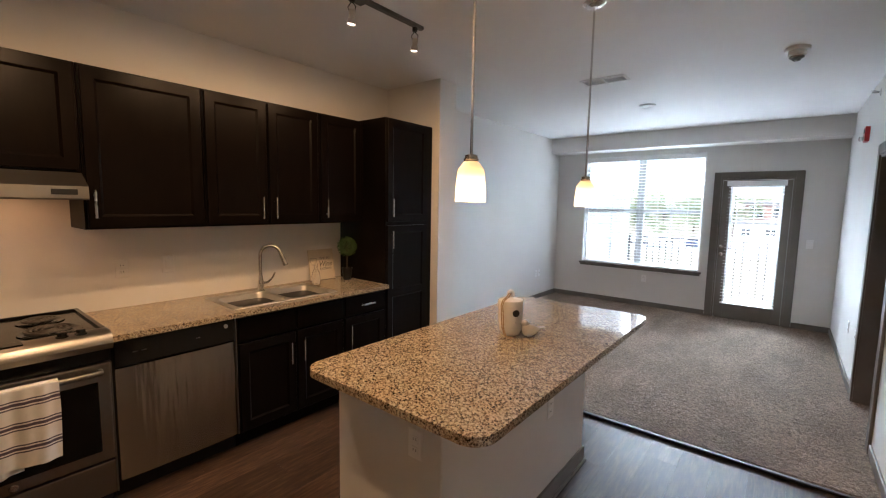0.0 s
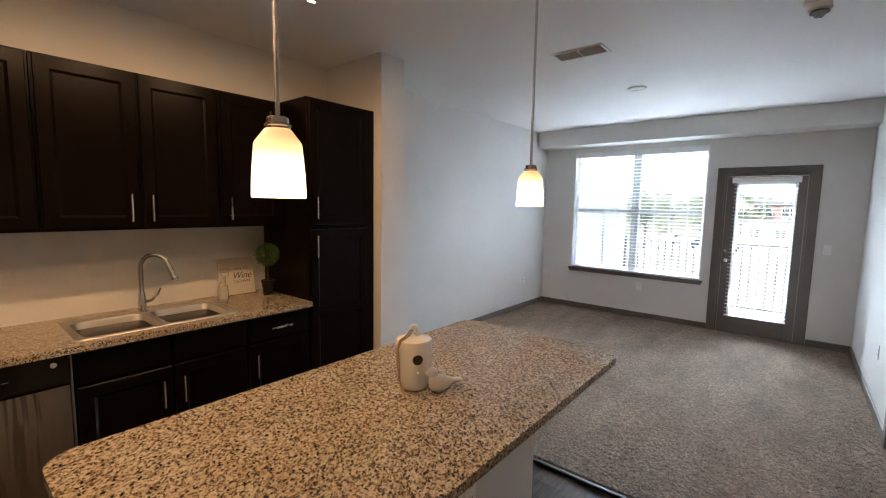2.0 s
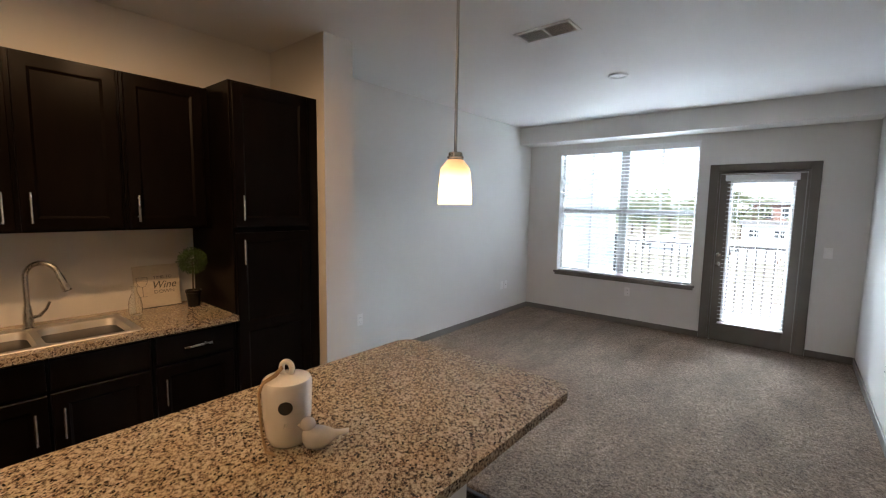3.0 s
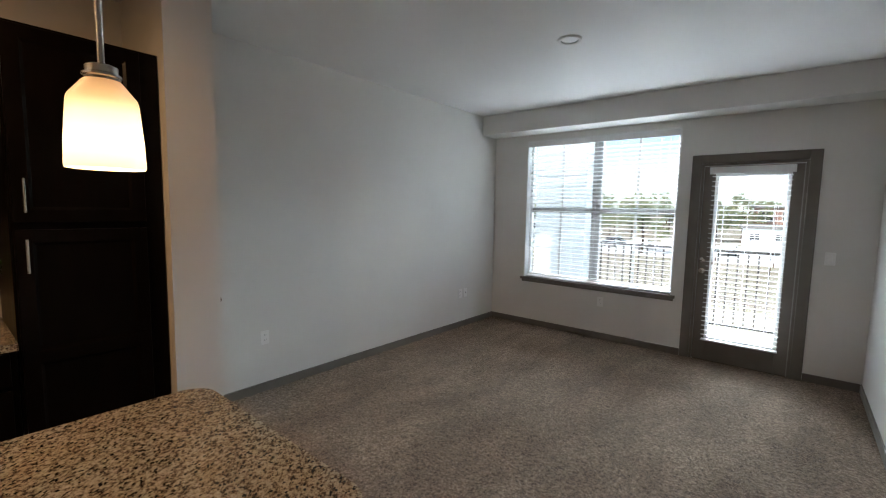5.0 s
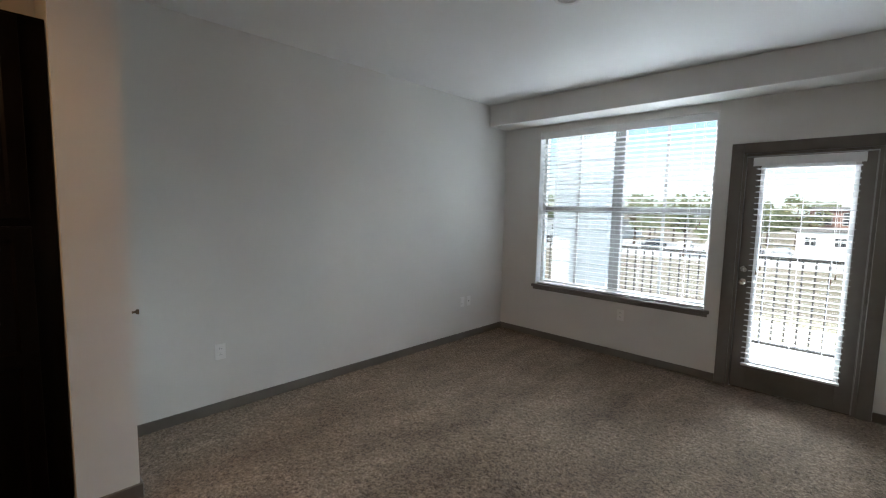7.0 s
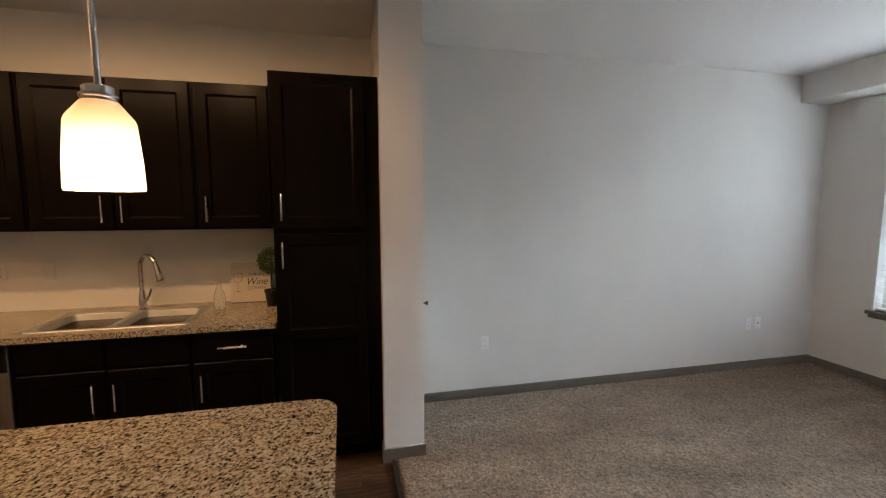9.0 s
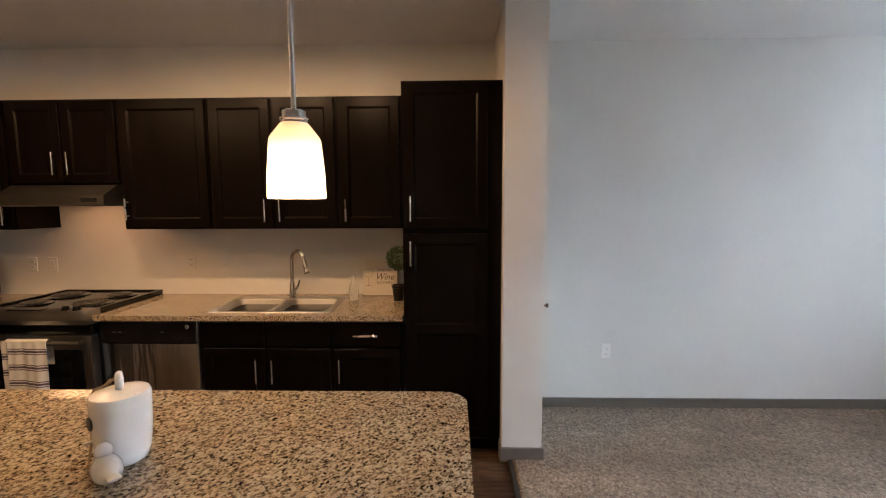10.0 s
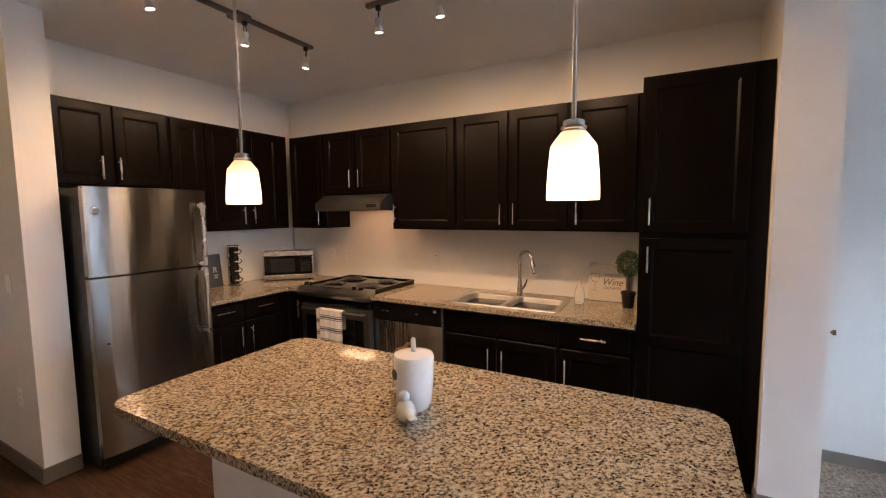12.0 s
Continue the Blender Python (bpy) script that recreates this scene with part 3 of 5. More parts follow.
# ---------------------------------------------------------------- balcony and outdoors
GZ = -3.6
BY = 9.36
solid("balcony_floor", box(-3.9, 1.4, YN + TN, BY + 0.16, -0.25, -0.05, 0.01), CONCRETE, "pale bare concrete balcony floor", "balcony", kind="structure")
col = thing("balcony_column", (-2.93, 9.2, -0.05), "broad pale blue-grey sided balcony column", "column")
part("column_core", box(-3.33, -2.53, 9.02, 9.38, -0.05, 2.9), COLUMN, col)
for k in range(18):
    z = 0.0 + k * 0.16
    part("siding_board", box(-3.345, -2.515, 9.005, 9.395, z, z + 0.15, 0.006), COLUMN, col)


def railing(name, x0, x1):
    r = thing(name, ((x0 + x1) / 2, BY, -0.05), "dark bronze metal balcony railing with square balusters", "railing", "balcony railings")
    part("top_rail", box(x0, x1, BY - 0.025, BY + 0.025, 1.035, 1.07, 0.006), RAIL, r)
    part("bottom_rail", box(x0, x1, BY - 0.016, BY + 0.016, 0.05, 0.08, 0.003), RAIL, r)
    n = max(2, round((x1 - x0) / 0.112))
    me = None
    for k in range(n + 1):
        x = x0 + 0.02 + (x1 - x0 - 0.04) * k / n
        if me is None:
            me = mesh_of(box(-0.008, 0.008, -0.008, 0.008, 0.13, 1.085), "baluster", RAIL)
        o = new("baluster", me)
        o.parent = r
        o.location = (x - (x0 + x1) / 2, 0, 0)
    for x in (x0 + 0.02, x1 - 0.02):
        part("post", box(x - 0.02, x + 0.02, BY - 0.02, BY + 0.02, -0.05, 1.035, 0.003), RAIL, r)


railing("balcony_railing", -3.9, -3.36)
railing("balcony_railing", -2.5, 1.4)


def ground_mat():
    m, nt, b = principled("dry_grass_bank")
    co = nt.nodes.new("ShaderNodeTexCoord").outputs["Object"]
    n = noise_tex(nt, co, 0.16, 9, 0.72, stretch=(0.6, 1.5, 1))
    nt.links.new(ramp(nt, n, ((0.3, (0.18, 0.135, 0.11)), (0.5, (0.19, 0.17, 0.115)), (0.7, (0.30, 0.26, 0.215)))), b.inputs["Base Color"])
    b.inputs["Roughness"].default_value = 0.95
    return m


ASPHALT = surf("sunlit_pale_paving", (0.36, 0.35, 0.33), (0.44, 0.43, 0.41), 0.2, 0.9, 20, 0.004, 0.5)
BRICK = surf("red_brick_far", (0.26, 0.155, 0.12), (0.33, 0.21, 0.17), 0.8, 0.85, 6, 0.01, 0.5)
ROOF = surf("grey_roofing", (0.16, 0.155, 0.15), (0.21, 0.205, 0.2), 0.6, 0.85)
WINDOW_DARK = surf("far_window_glass", (0.03, 0.035, 0.04), (0.045, 0.05, 0.055), 2, 0.1)


def foliage_mat():
    m = surf("tree_foliage", (0.17, 0.19, 0.115), (0.26, 0.27, 0.17), 0.6, 0.8, 5, 0.05, 0.5)
    nt = m.node_tree
    thin = nt.nodes.new("ShaderNodeBsdfTranslucent")
    thin.inputs["Color"].default_value = (0.34, 0.37, 0.2, 1)
    mix = nt.nodes.new("ShaderNodeMixShader")
    mix.inputs[0].default_value = 0.5
    nt.links.new(nt.nodes["Principled BSDF"].outputs[0], mix.inputs[1])
    nt.links.new(thin.outputs[0], mix.inputs[2])
    nt.links.new(mix.outputs[0], nt.nodes["Material Output"].inputs["Surface"])
    return m


FOLIAGE = foliage_mat()
solid("ground", box(-700, 700, 10.0, 900, GZ - 1, GZ), ground_mat(), "dry grass and soil bank sloping off the building", "ground", kind="structure")
solid("ground_near", box(-700, 700, -500, 10.0, GZ - 1, GZ - 0.01), ground_mat(), "ground under and behind the building", "ground", kind="structure")
solid("parking_lot", box(-90, 70, 56, 84, GZ, GZ + 0.03), ASPHALT, "pale sunlit parking lot beyond the balcony", "parking lot", kind="structure")
# the rest of the building that carries this home
solid("building_below", box(-9, 6, -8, YN + TN, GZ, -0.2), EXTERIOR, "plain storey of the building below", "building", kind="structure")


# unseen wall added overhead to keep the sun off the balcony column
solid("building_above", box(-9, 6, 7.7, YN + TN, H + 0.16, 9.5), EXTERIOR, "plain unseen outer wall above, added to shade the balcony", "building", kind="structure")


def tree(x, y, h, seed):
    rnd = random.Random(seed)
    t = thing("tree", (x, y, GZ), "leafy green deciduous tree at the lot's edge", "tree", "trees beyond the parking lot")
    b = tube([(x, y, GZ), (x + 0.1, y, GZ + h * 0.25), (x - 0.1, y + 0.1, GZ + h * 0.55), (x, y, GZ + h * 0.85)], [h * 0.028, h * 0.022, h * 0.015, h * 0.005], 8)
    for k in range(5):
        a = rnd.uniform(0, 6.28)
        z = GZ + h * rnd.uniform(0.3, 0.6)
        tube([(x, y, z), (x + math.cos(a) * h * 0.14, y + math.sin(a) * h * 0.14, z + h * 0.14), (x + math.cos(a) * h * 0.26, y + math.sin(a) * h * 0.26, z + h * 0.2)], [h * 0.01, h * 0.007, h * 0.002], 6, b)
    part("trunk", b, BARK, t)
    verts, faces = [], []
    lumps = [(rnd.gauss(0, h * 0.17), rnd.gauss(0, h * 0.17), h * rnd.uniform(0.38, 0.95), h * rnd.uniform(0.09, 0.19)) for k in range(14)]
    for k in range(1500):
        lx, ly, lz, lr = rnd.choice(lumps)
        d = Vector((rnd.gauss(0, 1), rnd.gauss(0, 1), rnd.gauss(0, 1))).normalized() * lr * rnd.uniform(0.55, 1.05)
        c = Vector((x + lx, y + ly, GZ + lz)) + d
        u = Vector((rnd.gauss(0, 1), rnd.gauss(0, 1), rnd.gauss(0, 1))).normalized()
        w = u.orthogonal().normalized()
        s = h * rnd.uniform(0.018, 0.036)
        i = len(verts)
        verts += [tuple(c + u * s), tuple(c + w * s * 0.7), tuple(c - u * s), tuple(c - w * s * 0.7)]
        faces.append((i, i + 1, i + 2, i + 3))
    me = bpy.data.meshes.new("crown")
    me.from_pydata([Vector(v) - ORIGIN[t] for v in verts], [], faces)
    me.materials.append(FOLIAGE)
    o = new("crown", me)
    o.parent = t


for k in range(34):
    tree(-96 + k * 4.4 + random.uniform(-1.5, 1.5), 92 + random.uniform(-5, 22), random.uniform(6.0, 9.0), 40 + k)
for k, (x, y, h) in enumerate(((-15, 60, 7.0), (-9.5, 70, 6.5), (-26, 74, 8), (5, 76, 7))):
    tree(x, y, h, 90 + k)


def building(x0, x1, y0, y1, z1, mat, label, nx, nz, w=1.5, h=1.6):
    t = thing("building", ((x0 + x1) / 2, (y0 + y1) / 2, GZ), label, "building")
    part("wall", box(x0, x1, y0, y1, GZ, z1), mat, t)
    part("roof", box(x0 - 0.4, x1 + 0.4, y0 - 0.4, y1 + 0.4, z1, z1 + 0.5, 0.05), ROOF, t)
    for i in range(nx):
        for k in range(nz):
            cx = x0 + (x1 - x0) * (i + 0.5) / nx
            cz = GZ + (z1 - GZ) * (k + 0.55) / nz
            wi = part("window", box(cx - w / 2, cx + w / 2, y0 - 0.06, y0 + 0.1, cz - h / 2, cz + h / 2), SIDING, t)
            for px in (-0.25, 0.25):
                for pz in (-0.25, 0.25):
                    part("pane", box(cx + px * w - w * 0.21, cx + px * w + w * 0.21, y0 - 0.09, y0 - 0.05, cz + pz * h - h * 0.21, cz + pz * h + h * 0.21), WINDOW_DARK, wi)


building(-6.2, 0.6, 96, 104, 2.6, BRICK, "two-storey red brick building with white window frames", 2, 2, 2.2, 2.0)
building(-6.5, 9.0, 82, 90, -0.6, SIDING, "low white building with small windows by the lot", 5, 1, 1.3, 1.2)
building(-62, -34, 88, 100, -0.4, SIDING, "long pale single-storey building beyond the lot", 7, 1, 2.0, 1.2)


def car(x, y, colour, rz):
    c = thing("car", (x, y, GZ + 0.03), f"{colour[0]} parked saloon car on the lot", "car", "parked cars", rz)
    mat = surf(f"car_paint_{colour[0]}", colour[1], [v * 1.15 for v in colour[1]], 2, 0.2, coat=0.6)
    b = box(-2.2, 2.2, -0.88, 0.88, 0.28, 0.85, 0.14, seg=3)
    box(-1.25, 1.35, -0.76, 0.76, 0.8, 1.42, 0.22, b, seg=3)
    part("body", b, mat, c, smooth=True)
    b = box(-1.1, 1.2, -0.775, 0.775, 0.95, 1.28, 0.05)
    part("side_windows", b, WINDOW_DARK, c)
    for wx in (-1.35, 1.35):
        for wy in (-0.8, 0.8):
            w = part("wheel", turn([(0.0, -0.09), (0.3, -0.09), (0.33, -0.05), (0.33, 0.05), (0.3, 0.09), (0, 0.09)], (wx, wy, 0.33), 18, "y"), BLACK_MATT, c)
            part("rim", turn([(0.0, -0.1), (0.19, -0.1), (0.19, 0.1), (0, 0.1)], (wx, wy, 0.33), 14, "y"), STEEL_FLAT, w)


CAR_COLOURS = (("dark blue", (0.03, 0.04, 0.09)), ("silver", (0.42, 0.43, 0.44)), ("white", (0.7, 0.7, 0.7)), ("charcoal", (0.05, 0.05, 0.055)), ("red", (0.3, 0.03, 0.03)))
for k, (x, y) in enumerate(((-9.3, 66), (-6.4, 66.5), (-17, 68), (-21, 68), (3, 70), (-27, 62), (-32, 62), (-14.5, 72), (-36, 66))):
    car(x, y, CAR_COLOURS[k % 5], 84 + 7 * (k % 3))

# ---------------------------------------------------------------- kitchen cabinets
CF, UF = -2.685, -2.97      # base and upper fronts along the west wall
SF, SU = 0.0, -0.27         # base and upper fronts along the south wall


def west(u, v, w):
    return Vector((v, u, w))


def south(u, v, w):
    return Vector((u, v, w))


def place(bm, to):
    for v in bm.verts:
        v.co = to(*v.co)
    return bm


def panel(u0, u1, w0, w1, v, to, frame_w=0.058, split=None, thick=0.02):
    """A framed door in one skin: flat rails and stiles, a moulded edge, a sunk field."""
    b = bmesh.new()
    c, s = 0.0025, 0.013
    us = [u0 + c, u0 + frame_w, u1 - frame_w, u1 - c]
    ws = [w0 + c, w0 + frame_w, w1 - frame_w, w1 - c]
    if split:
        ws = [w0 + c, w0 + frame_w, split - frame_w / 2, split + frame_w / 2, w1 - frame_w, w1 - c]
    grid = [[b.verts.new((u, v, w)) for u in us] for w in ws]
    for k in range(len(ws) - 1):
        for i in range(3):
            quad = [grid[k][i], grid[k][i + 1], grid[k + 1][i + 1], grid[k + 1][i]]
            if i == 1 and k % 2 == 1:
                mid = [b.verts.new((us[1 + (j in (1, 2))] + (0.004 if j in (0, 3) else -0.004), v - 0.003, ws[k + (j > 1)] + (0.004 if j < 2 else -0.004))) for j in range(4)]
                low = [b.verts.new((us[1 + (j in (1, 2))] + (s if j in (0, 3) else -s), v - 0.009, ws[k + (j > 1)] + (s if j < 2 else -s))) for j in range(4)]
                for p, q in ((quad, mid), (mid, low)):
                    for j in range(4):
                        b.faces.new((p[j], p[(j + 1) % 4], q[(j + 1) % 4], q[j]))
                b.faces.new(low)
            else:
                b.faces.new(quad)
    rim = grid[0] + [r[3] for r in grid[1:]] + grid[-1][2::-1] + [r[0] for r in grid[-2:0:-1]]
    o1, o2 = [], []
    for p in rim:
        q = (u0 if p.co.x < u0 + 0.01 else u1 if p.co.x > u1 - 0.01 else p.co.x, w0 if p.co.z < w0 + 0.01 else w1 if p.co.z > w1 - 0.01 else p.co.z)
        o1.append(b.verts.new((q[0], v - c, q[1])))
        o2.append(b.verts.new((q[0], v - thick, q[1])))
    n = len(rim)
    for p, q in ((rim, o1), (o1, o2)):
        for j in range(n):
            b.faces.new((p[j], p[(j + 1) % n], q[(j + 1) % n], q[j]))
    b.faces.new(o2)
    return place(b, to)


def drawer_front(u0, u1, w0, w1, v, to):
    b = box(u0, u1, v - 0.02, v, w0, w1, 0.005, seg=2)
    return place(b, to)


def pull(u, w, v, to, upright=True, length=0.15):
    h = length / 2
    bar = [(u, v + 0.03, w - h), (u, v + 0.03, w + h)] if upright else [(u - h, v + 0.03, w), (u + h, v + 0.03, w)]
    b = tube(bar, 0.0062, 10)
    for k in (-0.62, 0.62):
        q = (u, w + k * h) if upright else (u + k * h, w)
        tube([(q[0], v, q[1]), (q[0], v + 0.03, q[1])], 0.0045, 8, b)
    return place(b, to)


def cabinet(name, label, u0, u1, w0, w1, back, front, to, doors, group, toe=0.0, drop=0.0):
    """doors: (u0, u1, w0, w1, kind, handle u, handle w, handle upright)"""
    mid = to((u0 + u1) / 2, (back + front) / 2, w0)
    c = thing(name, tuple(mid), label, "cabinet", group)
    body = box(u0 + 0.001, u1 - 0.001, back, front - 0.021, w0 + toe, w1, 0.0015)
    if toe:
        box(u0 + 0.001, u1 - 0.001, back, front - 0.075, w0, w0 + toe, 0.0, body)
    part("body", place(body, to), ESPRESSO, c)
    for d in doors:
        kind = d[4]
        bm = panel(*d[:4], front, to, split=d[8] if len(d) > 8 else None) if kind == "door" else drawer_front(*d[:4], front, to)
        p = part("door" if kind == "door" else "drawer_front", bm, ESPRESSO, c)
        if d[5] is not None:
            part("handle", pull(d[5], d[6], front, to, d[7], 0.15), NICKEL, p, "brushed nickel bar handle", True)
    return c


UB, UT = 1.432, 2.302
G = "dark kitchen wall cabinets"
LBL = "espresso-stained wooden wall cabinet with framed doors"
g = 0.012
cabinet("wall_cabinet", LBL + ", in the corner", -0.27, 0.19, UB, UT, XW, UF, west, [(-0.235, 0.178, UB + g, UT - g, "door", 0.137, 1.54, True)], G)
cabinet("wall_cabinet", "short espresso-stained wall cabinet above the range hood", 0.19, 0.952, 1.735, UT, XW, UF, west,
        [(0.202, 0.565, 1.735 + g, UT - g, "door", 0.52, 1.875, True), (0.577, 0.94, 1.735 + g, UT - g, "door", 0.622, 1.875, True)], G)
cabinet("wall_cabinet", LBL + ", beside the range hood", 0.952, 1.563, UB, UT, XW, UF, west, [(0.966, 1.55, UB + g, UT - g, "door", 0.995, 1.57, True)], G)
cabinet("wall_cabinet", LBL + ", above the sink", 1.563, 2.428, UB, UT, XW, UF, west,
        [(1.577, 1.984, UB + g, UT - g, "door", 1.939, 1.555, True), (2.004, 2.412, UB + g, UT - g, "door", 2.04, 1.555, True)], G)
cabinet("wall_cabinet", LBL + ", beside the tall cabinet", 2.428, 2.888, UB, UT, XW, UF, west, [(2.445, 2.846, UB + g, UT - g, "door", 2.484, 1.555, True)], G)
cabinet("tall_cabinet", "tall espresso-stained pantry cabinet with two doors", 2.89, 3.492, 0, 2.316, XW, -2.69, west,
        [(2.903, 3.405, 1.445, 2.302, "door", 2.943, 1.565, True), (2.903, 3.405, 0.115, 1.412, "door", 2.941, 1.295, True, 0.82)], "tall cabinets", toe=0.1)
cabinet("wall_cabinet", "short espresso-stained wall cabinet above the refrigerator", -1.86, -1.135, 1.77, 2.315, YS, SU, south,
        [(-1.49, -1.15, 1.782, 2.303, "door", -1.412, 1.89, True), (-1.848, -1.502, 1.782, 2.303, "door", -1.517, 1.89, True)], G)
cabinet("wall_cabinet", "narrow espresso-stained wall cabinet beside the refrigerator", -2.13, -1.86, UB, 2.312, YS, SU, south,
        [(-2.118, -1.872, UB + g, 2.30, "door", None, 0, True)], G)
cabinet("wall_cabinet", LBL + ", above the mugs", -2.97, -2.13, UB, 2.312, YS, SU, south,
        [(-2.495, -2.142, UB + g, 2.30, "door", -2.452, 1.56, True), (-2.86, -2.507, UB + g, 2.30, "door", -2.553, 1.56, True)], G)
BG = "dark kitchen base cabinets"
BL = "espresso-stained wooden base cabinet"
BZ = 0.878
cabinet("base_cabinet", BL + " under the sink with two doors", 1.60, 2.437, 0, BZ, XW, CF, west,
        [(1.612, 2.012, 0.712, 0.862, "drawer", None, 0, False), (2.026, 2.425, 0.712, 0.862, "drawer", None, 0, False),
         (1.612, 2.012, 0.115, 0.695, "door", 1.963, 0.555, True), (2.026, 2.425, 0.115, 0.695, "door", 2.064, 0.555, True)], BG, toe=0.1)
cabinet("base_cabinet", BL + " with one drawer and one door", 2.437, 2.888, 0, BZ, XW, CF, west,
        [(2.45, 2.862, 0.712, 0.862, "drawer", 2.654, 0.785, False), (2.45, 2.862, 0.115, 0.695, "door", 2.487, 0.56, True)], BG, toe=0.1)
cabinet("base_cabinet", "narrow espresso-stained corner base cabinet beside the range", -0.02, 0.188, 0, BZ, XW, CF, west,
        [(0.02, 0.178, 0.115, 0.862, "door", 0.136, 0.725, True)], BG, toe=0.1)
cabinet("base_cabinet", BL + " with drawer, beside the refrigerator", -2.22, -1.93, 0, BZ, YS, SF, south,
        [(-2.21, -1.94, 0.712, 0.862, "drawer", -2.04, 0.803, False), (-2.21, -1.94, 0.115, 0.695, "door", -2.172, 0.585, True)], BG, toe=0.1)
cabinet("base_cabinet", BL + " with drawer, in the corner", -2.685, -2.22, 0, BZ, YS, SF, south,
        [(-2.57, -2.232, 0.712, 0.862, "drawer", -2.405, 0.798, False), (-2.57, -2.232, 0.115, 0.695, "door", -2.27, 0.585, True)], BG, toe=0.1)

# ---------------------------------------------------------------- worktops
CZ0, CZ1 = 0.88, 0.912
SX0, SX1, SY0, SY1 = -3.215, -2.735, 1.625, 2.415
top = thing("worktop", (-3.0, 1.9, CZ0), "polished speckled tan granite worktop along the sink wall", "countertop")
x0, x1 = SX0 + 0.02, SX1 - 0.02
y0, y1 = SY0 + 0.02, SY1 - 0.02
b = slab([(XW, 0.956), (-2.655, 0.956), (-2.655, 2.888), (XW, 2.888), (XW, y0), (x0, y0), (x0, y1), (x1, y1), (x1, y0), (XW, y0 - 0.0005)], CZ0, CZ1)
part("top", b, GRANITE, top)
solid("worktop", slab([(XW, YS), (-1.925, YS), (-1.925, 0.022), (-2.655, 0.022), (-2.655, 0.186), (XW, 0.186)], CZ0, CZ1, 0.004), GRANITE,
      "polished speckled tan granite worktop in the corner", "countertop")

# ---------------------------------------------------------------- sink and tap
sink = thing("kitchen_sink", (-2.97, 2.02, CZ1), "stainless double-bowl drop-in sink in granite worktop", "sink")


def bowl(x0, x1, y0, y1, z1, depth):
    b = bmesh.new()
    rings = []
    for inset, z, r in ((0.0, z1, 0.05), (0.004, z1 - 0.008, 0.05), (0.012, z1 - depth + 0.03, 0.05), (0.035, z1 - depth, 0.04)):
        rings.append([b.verts.new((x, y, z)) for x, y in rounded(x0 + inset, x1 - inset, y0 + inset, y1 - inset, r, 5)])
    for lo, hi in zip(rings, rings[1:]):
        n = len(lo)
        for k in range(n):
            b.faces.new((lo[k], lo[(k + 1) % n], hi[(k + 1) % n], hi[k]))
    b.faces.new(rings[-1])
    return b


RZ = CZ1 + 0.004
bowls = ((SX0 + 0.09, SX1 - 0.03, SY0 + 0.035, 2.005), (SX0 + 0.09, SX1 - 0.03, 2.035, SY1 - 0.035))
rim = bmesh.new()
outer = [rim.verts.new((x, y, RZ)) for x, y in rounded(SX0, SX1, SY0, SY1, 0.03, 5)]
skirt = [rim.verts.new((x, y, CZ1)) for x, y in rounded(SX0 - 0.004, SX1 + 0.004, SY0 - 0.004, SY1 + 0.004, 0.033, 5)]
n = len(outer)
for k in range(n):
    rim.faces.new((skirt[k], skirt[(k + 1) % n], outer[(k + 1) % n], outer[k]))
loops = [outer]
for bx in bowls:
    loops.append([rim.verts.new((x, y, RZ)) for x, y in rounded(bx[0], bx[1], bx[2], bx[3], 0.05, 5)])
edges = []
for lp in loops:
    for k in range(len(lp)):
        e = rim.edges.get((lp[k], lp[(k + 1) % len(lp)])) or rim.edges.new((lp[k], lp[(k + 1) % len(lp)]))
        edges.append(e)
bmesh.ops.triangle_fill(rim, use_beauty=True, edges=edges)
part("rim", rim, SINK, sink, "flat stainless rim")
for bx in bowls:
    bb = bowl(*bx, RZ, 0.17)
    o = part("bowl", bb, SINK, sink, smooth=True)
    part("drain", turn([(0.0, 0.004), (0.03, 0.004), (0.045, 0.001), (0.045, 0.0)], ((bx[0] + bx[1]) / 2, (bx[2] + bx[3]) / 2, RZ - 0.17), 20), NICKEL, o)
tap = thing("kitchen_tap", (-3.17, 2.02, RZ), "brushed nickel gooseneck pull-down kitchen tap", "tap")
part("base", turn([(0.03, 0), (0.03, 0.006), (0.024, 0.012), (0.0215, 0.07), (0.0165, 0.12), (0.0, 0.12)], (-3.17, 2.02, RZ), 24), NICKEL, tap, smooth=True)
tx, ty = 0.58, 0.81      # the spout swings this way in plan
arc = [(-3.17, 2.02, 1.0), (-3.17, 2.02, 1.19)]
for k in range(1, 13):
    a = math.pi * k / 12 * 0.92
    r = 0.075
    d = r - r * math.cos(a)
    arc.append((-3.17 + tx * d, 2.02 + ty * d, 1.19 + r * math.sin(a)))
part("spout", tube(arc, 0.0135, 14), NICKEL, tap, smooth=True)
e = Vector(arc[-1])
d = (Vector(arc[-1]) - Vector(arc[-2])).normalized()
part("spray_head", tube([e, e + d * 0.02, e + d * 0.06, e + d * 0.1, e + d * 0.104], [0.0137, 0.0165, 0.018, 0.0215, 0.018], 16), NICKEL, tap, smooth=True)
part("lever", tube([(-3.155, 2.03, 0.975), (-3.13, 2.06, 0.985), (-3.11, 2.085, 1.02), (-3.10, 2.1, 1.06)], [0.011, 0.009, 0.007, 0.006], 10), NICKEL, tap, smooth=True)

